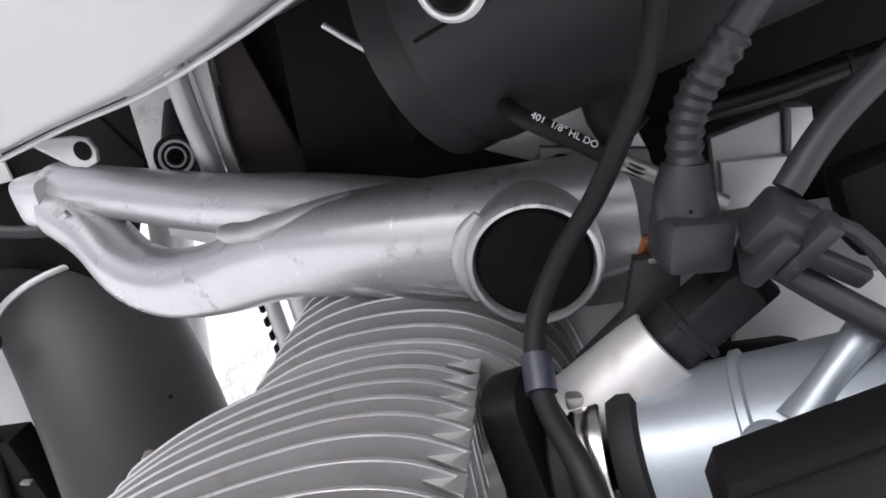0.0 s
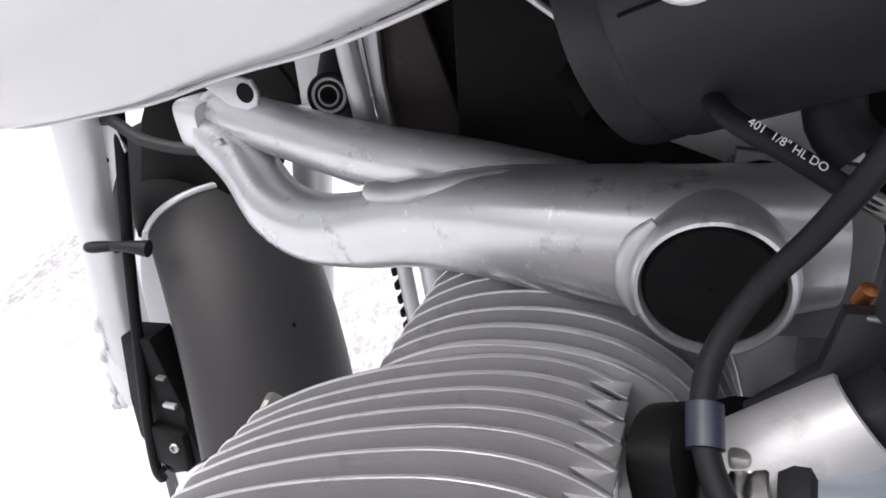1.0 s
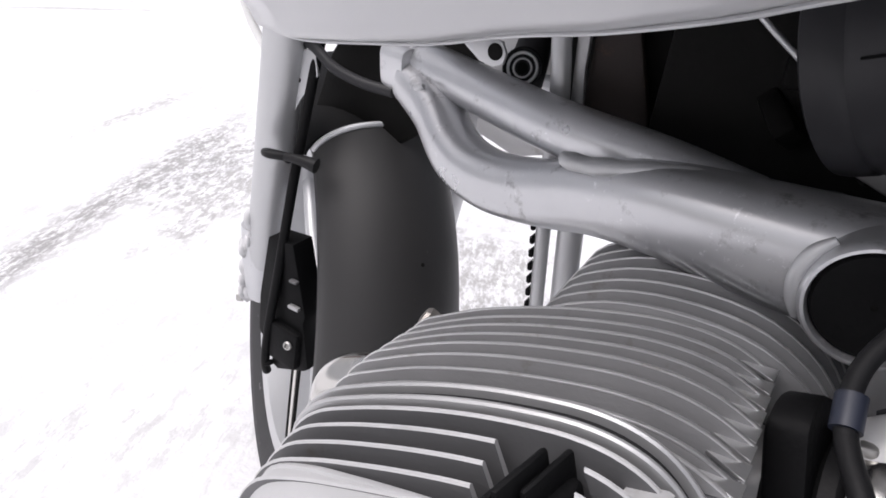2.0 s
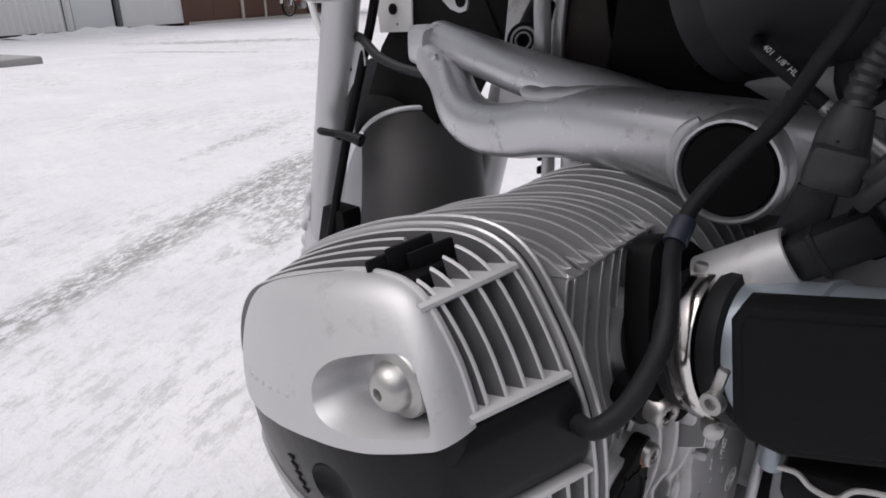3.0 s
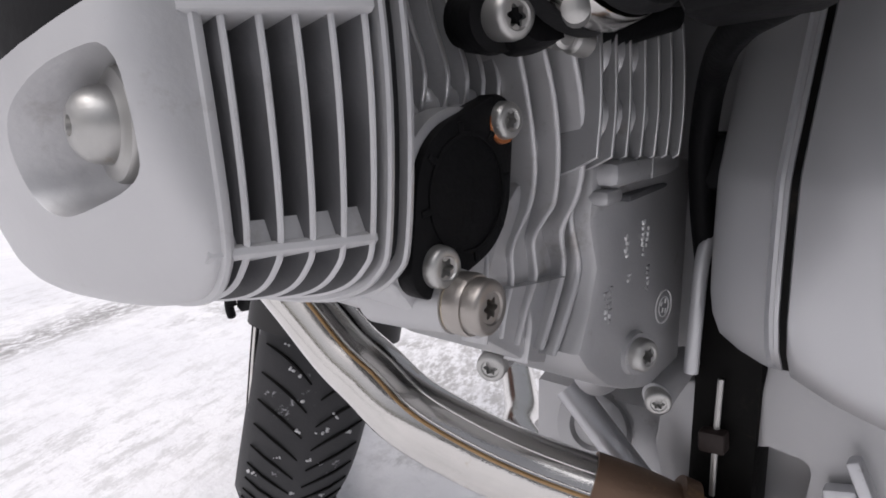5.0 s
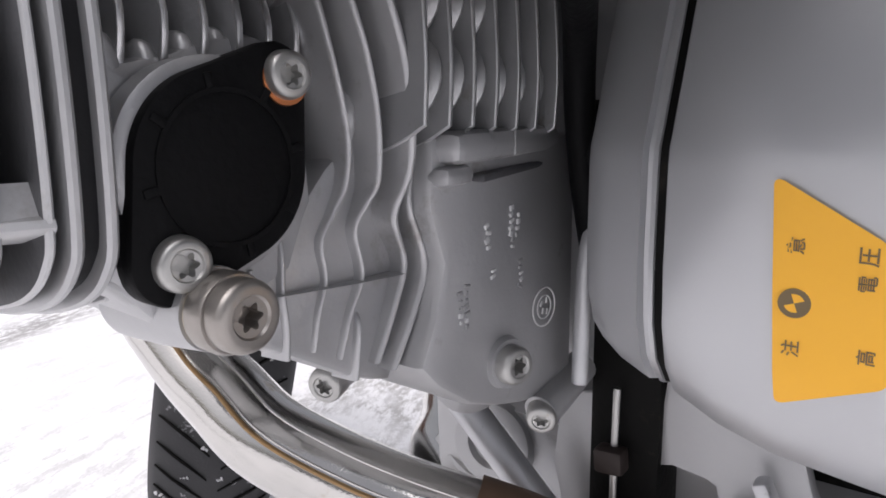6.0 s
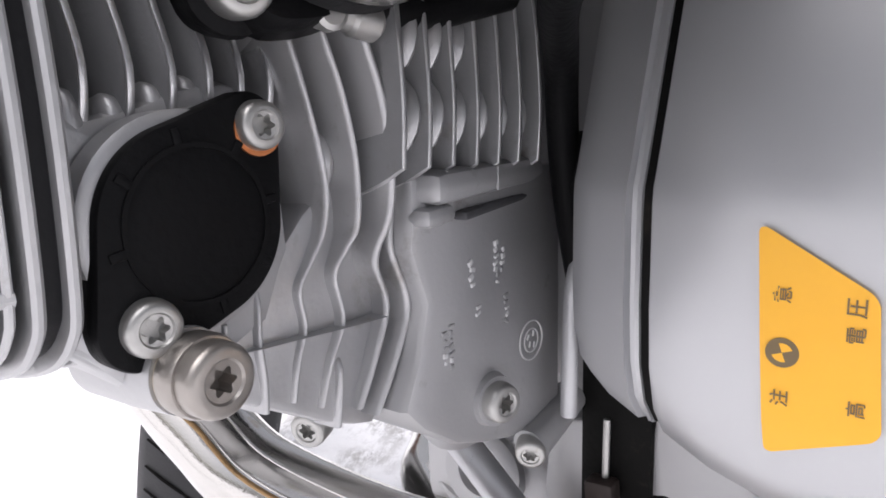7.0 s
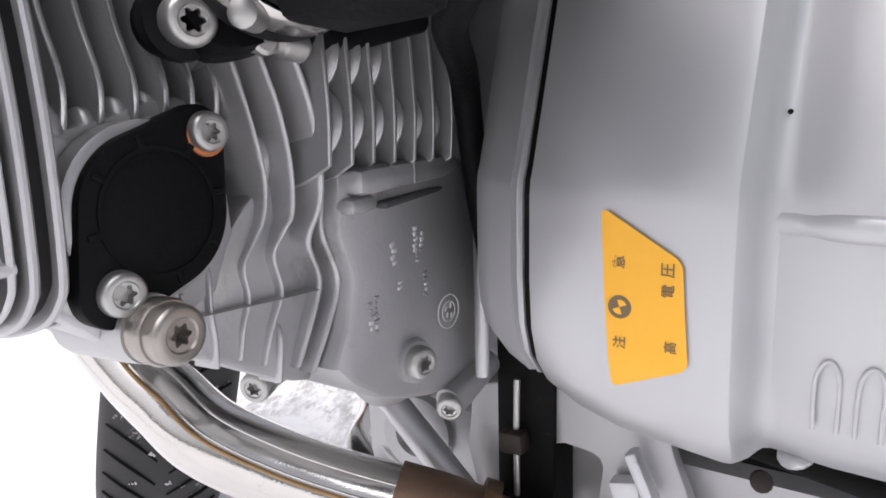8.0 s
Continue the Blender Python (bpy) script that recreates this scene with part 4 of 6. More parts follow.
part("injector_port", lathe([(0.0165, 0.002), (0.0160, 0.010), (0.0153, 0.022), (0.0145, 0.034), (0.0138, 0.0385), (0.0126, 0.0390), (0.0118, 0.0380), (0.0112, 0.030), (0, 0.030)], mouth - 0.0390 * pa, pa, 36), CAST_FINE, body, "round silver injector socket")
plug_turn = pa.to_track_quat("Z", "Y").to_matrix().to_4x4()
inj_plug = part("injector_plug", block((0.0175, 0.0175, 0.034), Matrix.Translation(mouth + 0.0150 * pa) @ plug_turn, 0.0035), GREY_PLASTIC, bike, "dark plastic injector plug and bracket")
part("plug_ridge", block((0.0190, 0.0190, 0.0030), Matrix.Translation(mouth + 0.0090 * pa) @ plug_turn, 0.0012), GREY_PLASTIC, inj_plug)
part("plug_latch", block((0.012, 0.020, 0.014), Matrix.Translation(mouth + 0.0300 * pa) @ plug_turn, 0.002), BLACK, inj_plug)
part("wire_clip", tube([(0.050, 0.232, 0.5490), (0.057, 0.222, 0.5540), (0.064, 0.212, 0.5610)], 0.0009, 8, 4), STEEL, inj_plug)
part("copper_end", lathe([(0.0025, 0), (0.0025, 0.006), (0, 0.007)], (0.0500, 0.2440, 0.5470), (0.3, -0.4, 1), 14), COPPER, inj_plug)
part("plug_bracket", plate([(0.0210, 0.5130), (0.0240, 0.5065), (0.0340, 0.5080), (0.0450, 0.5160), (0.0580, 0.5300), (0.0600, 0.5490), (0.0450, 0.5490), (0.0420, 0.5380), (0.0400, 0.5300), (0.0300, 0.5210)], 0.234, 0.240, "y", 0.0012), GREY_PLASTIC, inj_plug)
sensor = part("sensor_plug", block((0.0190, 0.020, 0.0160), pose(0.0595, 0.2160, 0.5620, 0, 10, 10), 0.003), CONNECTOR, bike, "black sensor plug with corrugated sleeve")
part("boot", tube([(0.0595, 0.2190, 0.566), (0.0598, 0.2200, 0.5740), (0.0612, 0.2210, 0.5830)], [0.0095, 0.0088, 0.0064], 18, 4), CONNECTOR, sensor)
part("boot_mark", lathe([(0.0012, 0), (0, 0.0003)], (0.0595, 0.2108, 0.5720), (-0.05, -1, 0.2), 10), DARK, sensor)
sleeve_line = spline([(0.0610, 0.2210, 0.5820), (0.0622, 0.2215, 0.5920), (0.0655, 0.2210, 0.6010), (0.0705, 0.2190, 0.6090), (0.0760, 0.2190, 0.6160)], 5)
sleeve = [(p.x, p.y, p.z) for p in sleeve_line]
part("corrugated_sleeve", tube(sleeve, [0.0054 if k % 2 else 0.0045 for k in range(len(sleeve))], 18, 2), CONNECTOR, sensor)
part("cable", tube([(0.0745, 0.2190, 0.6145), (0.0830, 0.2190, 0.6250), (0.0960, 0.2200, 0.6420)], 0.0042, 12, 4), CONNECTOR, sensor)
side_plug = part("side_plug", block((0.0170, 0.015, 0.0150), pose(0.0810, 0.2060, 0.5650, 20, 35, 0), 0.0025), CONNECTOR, bike, "black clip-on cable plug")
part("plug_arm", tube([(0.083, 0.204, 0.570), (0.096, 0.200, 0.5640), (0.104, 0.196, 0.5520)], 0.0022, 8, 3), CONNECTOR, side_plug)
part("cable", tube([(0.084, 0.210, 0.574), (0.096, 0.214, 0.588), (0.112, 0.213, 0.604), (0.14, 0.21, 0.63)], 0.0042, 12, 5), CONNECTOR, side_plug)
part("cable", tube([(0.078, 0.206, 0.556), (0.092, 0.200, 0.545), (0.108, 0.192, 0.534)], 0.0040, 12, 5), CONNECTOR, side_plug)

part("plug_lip", block((0.0060, 0.018, 0.0185), pose(0.0770, 0.2055, 0.5615, 20, 35, 0), 0.0018), CONNECTOR, side_plug)
part("plug_lip", block((0.0050, 0.008, 0.0200), pose(0.0845, 0.1985, 0.5625, 20, 35, 0), 0.0012), CONNECTOR, side_plug)
part("plug_catch", block((0.0200, 0.004, 0.0060), pose(0.0905, 0.1990, 0.5560, 20, 35, 0), 0.0012), CONNECTOR, side_plug)

# ignition lead from under the tank to the spark plug cover
lead = part("ignition_lead", tube([(0.062, 0.228, 0.640), (0.055, 0.223, 0.614), (0.047, 0.222, 0.597), (0.036, 0.229, 0.575), (0.022, 0.230, 0.556), (0.011, 0.221, 0.538), (0.0105, 0.203, 0.524), (0.019, 0.181, 0.514), (0.024, 0.166, 0.502), (0.0225, 0.1560, 0.4880), (0.0185, 0.1470, 0.4770), (0.0110, 0.1405, 0.4695), (-0.001, 0.1460, 0.4660)], [0.0034, 0.0034, 0.0034, 0.0034, 0.0034, 0.0035, 0.0036, 0.0038, 0.0040, 0.0042, 0.0042, 0.0042, 0.0042], 16, 6), RUBBER, bike, "thick black ignition lead")
part("tape", tube([(0.0100, 0.2130, 0.5315), (0.0103, 0.2035, 0.5243)], 0.0050, 16, 2), TAPE, lead, "dark blue tape band")

# black throttle cover box and what hangs under it
box = [(0.0488, 0.5225), (0.0544, 0.4853), (0.0600, 0.4795), (0.0706, 0.4768), (0.0920, 0.4812), (0.1050, 0.4845), (0.1115, 0.4925), (0.1128, 0.4995), (0.1078, 0.5310), (0.1040, 0.5366), (0.0512, 0.5284)]


def skew(bm, amount, x0):
    """Turns a plate a little about the upright."""
    for q in bm.verts:
        q.co.y += amount * (q.co.x - x0)
    return bm


throttle_box = part("throttle_cover", skew(plate(box, 0.1530, 0.1690, "y", 0.0025), 0.2, 0.05), BLACK, bike, "flat black plastic throttle cover")
part("cover_edge", skew(plate(shrunk(box, 0.0040), 0.1518, 0.1545, "y", 0.0008), 0.2, 0.05), BLACK, throttle_box)
eye = part("cable_lug", lathe([(0.0042, 0), (0.0042, 0.004), (0.0022, 0.004), (0.0020, 0.001), (0, 0.001)], (0.0465, 0.1625, 0.4860), (-0.2, -1, 0), 20), STEEL, bike, "small steel lug on the clamp")
part("lug_arm", block((0.004, 0.004, 0.012), pose(0.0462, 0.1645, 0.4925, 0, 10, 0), 0.001), STEEL, eye)
relay = part("relay_block", block((0.034, 0.026, 0.016), pose(0.0870, 0.1760, 0.4640, 0, -4, 6), 0.004), BLACK, bike, "black plastic block under the throttle cover")
part("relay_block_lower", block((0.030, 0.024, 0.018), pose(0.0905, 0.1830, 0.4490, 0, -4, 6), 0.004), BLACK, relay)
part("wire_spring", tube([(0.0700, 0.1600, 0.4710), (0.0760, 0.1600, 0.4715), (0.0810, 0.1600, 0.4680), (0.0880, 0.1600, 0.4675), (0.0930, 0.1610, 0.4730), (0.1040, 0.1620, 0.4755)], 0.0010, 8, 5), STEEL, relay, "bent steel retaining wire")
part("alloy_link", tube([(0.108, 0.200, 0.470), (0.125, 0.196, 0.477), (0.170, 0.190, 0.490)], 0.0085, 18, 3), BLUE_ALU, bike, "pale alloy link behind the box")
part("alloy_link", tube([(0.064, 0.182, 0.474), (0.064, 0.184, 0.462), (0.064, 0.187, 0.452)], 0.0050, 14, 3), BLUE_ALU, bike)
part("link_bolt", lathe([(0.0056, -0.004), (0.0056, 0.001), (0.0042, 0.0015), (0.0042, 0.004), (0.0030, 0.005), (0.0020, 0.0035), (0, 0.0035)], (0.1190, 0.1710, 0.5050), (0.1, -1, 0), 20), STEEL, bike)
part("link_washer", lathe([(0.0036, -0.004), (0.0036, 0.002), (0.0024, 0.0025), (0.0020, 0.001), (0, 0.001)], (0.1205, 0.1705, 0.4965), (0.1, -1, 0), 20), BLACK, bike)
part("side_bracket", block((0.074, 0.020, 0.026), pose(0.1460, 0.1800, 0.5030, 0, -2, 0), 0.004), BLACK, bike, "black bracket with a steel bolt")
part("cable", tube([(0.150, 0.18, 0.470), (0.115, 0.195, 0.462), (0.092, 0.22, 0.452), (0.066, 0.255, 0.448), (0.046, 0.296, 0.438), (0.036, 0.318, 0.412), (0.0345, 0.327, 0.385), (0.0370, 0.333, 0.355)], 0.0058, 14, 5), BLACK, bike)
manifold = part("intake_flange", lathe([(0.0060, -0.014), (0.0105, -0.012), (0.0115, 0.0), (0.0108, 0.004), (0.0080, 0.005)], (0.0080, 0.1990, 0.4500), (1, -0.35, -0.1), 24), BLACK, bike, "black intake flange with a socket bolt")
bolt(manifold, (0.0210, 0.1945, 0.4488), (1, -0.35, -0.1), 0.0075, 0.012)
fit_ob = part("steel_fitting", lathe([(0.0052, 0), (0.0052, 0.005), (0.0040, 0.006), (0.0040, 0.010), (0.0050, 0.011), (0.0050, 0.018), (0.0030, 0.020)], (0.0190, 0.2160, 0.4470), (0.2, 1, -0.15), 16), STEEL, bike, "steel hose fitting with a slotted screw")
part("fitting_screw", lathe([(0.0042, 0), (0.0042, 0.004), (0.003, 0.005), (0, 0.005)], (0.0200, 0.2190, 0.4450), (1, -0.4, 0), 16), STEEL, fit_ob)
part("fitting_hose", tube([(0.000, 0.205, 0.4590), (0.010, 0.222, 0.4560), (0.018, 0.245, 0.4500), (0.020, 0.262, 0.4520), (0.030, 0.29, 0.46)], 0.0062, 14, 4), BLACK, bike)
part("intake_belly", block((0.10, 0.05, 0.03), pose(0.060, 0.255, 0.472, 10, 0, 0), 0.01), BLACK, bike)

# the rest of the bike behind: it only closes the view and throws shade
# black sheet stands for the unlit space behind the hoses
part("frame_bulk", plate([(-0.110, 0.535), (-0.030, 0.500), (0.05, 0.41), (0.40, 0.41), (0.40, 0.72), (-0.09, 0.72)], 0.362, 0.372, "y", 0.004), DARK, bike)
# out of view; added to keep skylight off the engine
part("seat", block((0.62, 0.34, 0.10), pose(0.52, 0.47, 0.80, 0, -4, 0), 0.03), BLACK, bike, "black seat, unseen, added to shade the engine")
# made-up black mass in place of the shaded clutter under the tank
part("air_box", block((0.19, 0.04, 0.20), pose(-0.105, 0.470, 0.650, 0, 0, 0), 0.012), DARK, bike, "black filler block for the dark space under the tank")
part("air_box_lid", block((0.07, 0.02, 0.10), pose(-0.135, 0.446, 0.660, 0, 12, 0), 0.006), GREY_PLASTIC, bike)
# plain black block added to hide the pale panel behind
part("cable_guide", block((0.060, 0.016, 0.030), pose(0.134, 0.232, 0.5620, 0, -14, 0), 0.005), BLACK, bike, "black block behind the throttle cover")
part("inner_panel", plate([(-0.300, 0.505), (-0.260, 0.488), (-0.200, 0.500), (-0.150, 0.520), (-0.150, 0.660), (-0.285, 0.665)], 0.515, 0.520, "y", 0.001), CASE, bike, "grey inner fairing panel behind the springs")
# black block added for the dark behind the arm's front end
part("steering_bearing", block((0.120, 0.030, 0.120), pose(-0.345, 0.535, 0.615, 0, 0, 0), 0.010), DARK, bike)
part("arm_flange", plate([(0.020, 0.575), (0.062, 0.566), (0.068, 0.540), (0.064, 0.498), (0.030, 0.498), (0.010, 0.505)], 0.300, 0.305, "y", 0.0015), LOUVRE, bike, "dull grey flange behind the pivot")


# ---- silver side cover with the warning sticker ----
def side_section(x, dy, shear, low=0.0, flat=1.0):
    sec = [(0.350, 0.512), (0.315, 0.510), (0.2945, 0.500), (0.2860, 0.480), (0.2682, 0.4040), (0.2660, 0.3992), (0.2653, 0.3940), (0.2650, 0.365), (0.2665, 0.350), (0.2710, 0.340), (0.2800, 0.332), (0.300, 0.327), (0.350, 0.325)]
    return [(x + max(0, z - 0.405) * shear, y + dy, z - low * max(0, (0.36 - z) / 0.03)) for y, z in sec]


front_cover = loft(bmesh.new(), [side_section(*r) for r in ((0.0480, 0.060, 0.06, 0.0), (0.0492, 0.0340, 0.06, 0.001), (0.0512, 0.0305, 0.06, 0.003), (0.0620, 0.0210, 0.06, 0.006), (0.0720, 0.0150, 0.06, 0.008), (0.0755, 0.0120, 0.06, 0.008), (0.0765, 0.0145, 0.06, 0.008), (0.0780, 0.0145, 0.06, 0.008), (0.0790, 0.0115, 0.06, 0.008), (0.0805, 0.0110, 0.06, 0.008), (0.0810, 0.014, 0.06, 0.008), (0.0812, 0.05, 0.06, 0.008))])
part("front_cover", front_cover, SILVER, bike, "silver engine front cover with a raised lip", angle=35)
# black filler stands for the shade in the gap between the covers
part("cover_gap", loft(bmesh.new(), [side_section(*r) for r in ((0.0807, 0.0122, 0.06, 0.008), (0.0840, 0.0126, 0.06, 0.008))]), DARK, bike)
side_cover = loft(bmesh.new(), [side_section(*r) for r in ((0.0832, 0.05, 0.06, 0.009), (0.0834, 0.0110, 0.06, 0.009), (0.0844, 0.0085, 0.06, 0.009), (0.0875, 0.0070, 0.06, 0.010), (0.1000, 0.0020, 0.06, 0.014), (0.1150, 0.0, 0.06, 0.018), (0.1350, -0.0015, 0.06, 0.020), (0.1485, -0.0020, 0.05, 0.0215), (0.1512, -0.0013, 0.05, 0.0215), (0.1532, 0.0014, 0.05, 0.0210), (0.1552, 0.0070, 0.05, 0.0205), (0.1575, 0.0112, 0.05, 0.020), (0.1605, 0.0128, 0.05, 0.020), (0.1640, 0.0122, 0.05, 0.020), (0.1700, 0.0098, 0.05, 0.020), (0.1780, 0.0080, 0.05, 0.020), (0.1900, 0.0070, 0.05, 0.020), (0.2500, 0.0060, 0.05, 0.020), (0.2600, 0.05, 0.05, 0.020))])
cover = part("side_cover", side_cover, SILVER, bike, "silver gearbox side cover with a yellow sticker", angle=35)
part("cover_ridge", tube([(0.1580, 0.2800, 0.3885), (0.1660, 0.2784, 0.3885), (0.1760, 0.2744, 0.3885), (0.1880, 0.2731, 0.3885), (0.245, 0.2722, 0.3885)], [0.0026, 0.0026, 0.0026, 0.0026, 0.0026], 18, 5, squash=1.5), SILVER, cover)
part("cover_foot", ball((0.1680, 0.3000, 0.3110), (0.0065, 0.0130, 0.0030), Matrix.Rotation(radians(-18), 4, "Y")), SILVER, cover, "flared foot of the cover")
for x, y in ((0.1750, 0.2736), (0.1855, 0.2724)):
    loop = [(x - 0.0030, y + 0.0045, 0.3290), (x - 0.0030, y + 0.0004, 0.3450), (x - 0.0012, y + 0.0002, 0.3505), (x + 0.0014, y + 0.0001, 0.3505), (x + 0.0030, y + 0.0003, 0.3450), (x + 0.0030, y + 0.0040, 0.3290)]
    part("pressed_loop", tube(loop, 0.0006, 8, 4), SILVER, cover)
for x, z in ((0.1605, 0.4195), (0.1850, 0.4160)):
    part("cover_dimple", lathe([(0.0008, 0), (0.0, 0.0004)], (x, 0.2828, z), (0, -1, 0), 12), DARK, cover)

# sticker with its marks


def on_cover(x, z, lift=0.0):
    """A place on the outer face of the side cover near the sticker."""
    dy = 0.0070 + (x - 0.088) * (-0.0050 / 0.012) if x < 0.100 else 0.0020 - (x - 0.100) * (0.0020 / 0.015) if x < 0.115 else -(x - 0.115) * 0.000075 / 0.001
    y = 0.2650 if z > 0.365 else 0.2650 + (0.365 - z) / 0.021 * 0.0015 if z > 0.344 else 0.2665 + (0.344 - z) / 0.016 * 0.0045
    if z > 0.395:
        y = 0.2652 + max(0, z - 0.398) * 0.3
    return Vector((x, y + dy - 0.0013 - lift, z))


bm = bmesh.new()
grid_rows = []
for k in range(33):
    f = 0.5 - 0.5 * math.cos(math.pi * k / 32)
    zt = 0.3930 - 0.0150 * f
    zb = 0.3345 + 0.0110 * f
    # rounded corners
    near = min(f, 1 - f) * 0.025
    ease = 0.0024 - math.sqrt(max(0, 0.0024**2 - max(0, 0.0024 - near) ** 2))
    zt, zb = zt - ease, zb + ease
    x0, x1 = 0.1130 + 0.0250 * f, 0.1160 + 0.0240 * f
    grid_rows.append([on_cover(x0 + (x1 - x0) * j / 24, zt + (zb - zt) * j / 24) for j in range(25)])
loft(bm, grid_rows, caps=False, closed=False)
sticker = part("warning_sticker", bm, YELLOW, cover, "yellow warning sticker with black characters, turned sideways")


# the characters are turned a quarter to the left
for sign_char, x, z, size in (("\u6ce8", 0.1196, 0.3510, 0.0043), ("\u610f", 0.1192, 0.3765, 0.0043), ("\u9ad8", 0.1352, 0.3520, 0.0040), ("\u96fb", 0.1342, 0.3692, 0.0041), ("\u5727", 0.1340, 0.3755, 0.0045)):
    glyph = bpy.data.curves.new("character", "FONT")
    glyph.body, glyph.size, glyph.offset = sign_char, size, 0.00004
    glyph.align_x, glyph.align_y = "CENTER", "CENTER"
    holder = new("character", glyph)
    bpy.context.view_layer.update()
    flat = bpy.data.meshes.new_from_object(holder.evaluated_get(bpy.context.evaluated_depsgraph_get()))
    bpy.data.objects.remove(holder)
    for q in flat.vertices:
        gx, gy = q.co.x, q.co.y
        q.co = on_cover(x - gy, z + gx, 0.0003)
    flat.materials.clear()
    flat.materials.append(INK)
    letter = new("character", flat)
    letter.parent = sticker
roundel = lathe([(0.0036, 0), (0.0036, 0.0003), (0.0, 0.0003)], on_cover(0.1195, 0.3625, 0.0001), (0, -1, 0), 32)
ring = part("round_mark", roundel, INK, sticker, "dark round mark")
for a in (0, 180):
    bm = bmesh.new()
    c = on_cover(0.1195, 0.3625, 0.00045)
    fan = [c] + [c + 0.0023 * Vector((math.cos(radians(a + 15 * k + 20)), 0, math.sin(radians(a + 15 * k + 20)))) for k in range(7)]
    bm.faces.new([bm.verts.new(p) for p in fan])
    part("round_quarter", bm, YELLOW, ring)

# ---- under the engine: exhaust, sump, brackets ----
PIPE = [(-0.170, 0.256, 0.420), (-0.215, 0.260, 0.413), (-0.245, 0.263, 0.400), (-0.256, 0.264, 0.382), (-0.240, 0.262, 0.362), (-0.200, 0.258, 0.340), (-0.165, 0.257, 0.319), (-0.132, 0.257, 0.297), (-0.108, 0.257, 0.2855), (-0.0830, 0.2595, 0.2715), (-0.0560, 0.2745, 0.2555), (-0.030, 0.291, 0.2430), (0.000, 0.308, 0.2330)]
pipe = part("exhaust_pipe", tube(PIPE, 0.0196, 36, 10), CHROME, bike, "chrome exhaust header with heat stains")
part("port_nut", lathe([(0.0240, 0), (0.0260, 0.002), (0.0260, 0.014), (0.0225, 0.018), (0.0200, 0.018)], (-0.176, 0.2565, 0.4195), (-1, 0.08, -0.12), 36), STEEL, pipe)
# two weld seams along the pipe's outer face, the lower one browned by heat
run = spline(PIPE[4:], 8)
outward = Vector((0.76, -0.52, 0.39))
for turn_by, thick, mat, note in ((8, 0.0012, SEAM, "brown heat-tinted weld seam"), (1, 0.0006, CHROME, ""), (-28, 0.0007, CHROME, "")):
    line = []
    for k in range(1, len(run) - 1):
        along = (run[k + 1] - run[k - 1]).normalized()
        up_face = (outward - along * outward.dot(along)).normalized()
        low_side = along.cross(up_face)
        if low_side.z > 0:
            low_side.negate()
        line.append(run[k] + 0.0194 * (math.cos(radians(turn_by)) * up_face + math.sin(radians(turn_by)) * low_side))
    part("weld_seam", tube(line, thick, 8, 1), mat, pipe, note)
part("exhaust_collar", tube([(-0.006, 0.3050, 0.2350), (0.020, 0.3170, 0.2260), (0.050, 0.327, 0.215), (0.10, 0.338, 0.198)], [0.0212, 0.0222, 0.0218, 0.022], 28, 5), RUST, pipe, "scorched brown collar")
part("exhaust_ring", lathe([(0.022, 0), (0.027, 0), (0.027, 0.008), (0.022, 0.008)], (0.030, 0.3205, 0.2225), (1, 0.42, -0.36), 32), RUST, pipe)
part("exhaust_pipe_far", tube([(-0.30, 0.62, 0.20), (-0.22, 0.56, 0.185), (-0.15, 0.47, 0.185), (-0.115, 0.415, 0.190), (-0.06, 0.37, 0.195)], 0.0150, 20, 6), CHROME, pipe)
sump = part("sump", plate([(0.372, 0.258), (0.470, 0.300), (0.520, 0.300), (0.560, 0.18), (0.540, 0.120), (0.420, 0.125), (0.385, 0.165), (0.373, 0.215)], -0.078, 0.20, "x", 0.006), CASE, bike, "finned grey engine sump")
for k in range(4):
    z = 0.190 - 0.017 * k
    part("sump_fin", tube([(-0.080, 0.380 + 0.004 * k, z + 0.034), (-0.050, 0.371 + 0.004 * k, z + 0.022), (0.0, 0.369 + 0.004 * k, z + 0.016)], 0.0030, 8, 4), CASE, sump)
part("sump_disc", lathe([(0.024, 0), (0.022, 0.005), (0.014, 0.005), (0.012, 0.002), (0, 0.002)], (-0.035, 0.3710, 0.238), (0.1, -1, 0.1), 32), CASE, sump)
part("engine_block", block((0.30, 0.26, 0.20), pose(0.06, 0.49, 0.39, 0, 0, 0), 0.015), CASE, bike, "dark engine block")
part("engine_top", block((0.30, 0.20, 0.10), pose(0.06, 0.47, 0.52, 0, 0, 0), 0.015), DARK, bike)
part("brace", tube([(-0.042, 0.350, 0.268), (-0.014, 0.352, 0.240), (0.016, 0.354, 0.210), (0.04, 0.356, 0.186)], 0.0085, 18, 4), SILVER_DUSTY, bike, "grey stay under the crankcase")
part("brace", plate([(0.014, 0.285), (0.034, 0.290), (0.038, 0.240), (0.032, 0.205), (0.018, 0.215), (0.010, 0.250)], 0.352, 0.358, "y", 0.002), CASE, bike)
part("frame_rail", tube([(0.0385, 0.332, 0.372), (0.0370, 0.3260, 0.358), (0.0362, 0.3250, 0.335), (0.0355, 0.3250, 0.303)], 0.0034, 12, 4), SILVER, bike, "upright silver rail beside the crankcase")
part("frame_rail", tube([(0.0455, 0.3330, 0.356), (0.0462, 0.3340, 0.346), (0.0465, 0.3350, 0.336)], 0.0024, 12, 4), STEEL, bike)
# added black blocks stand for the shade in the gap beside the crankcase
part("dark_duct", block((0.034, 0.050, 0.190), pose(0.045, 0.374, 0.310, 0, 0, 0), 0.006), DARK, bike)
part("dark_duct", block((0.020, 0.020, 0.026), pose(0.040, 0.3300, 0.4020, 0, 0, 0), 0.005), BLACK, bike)
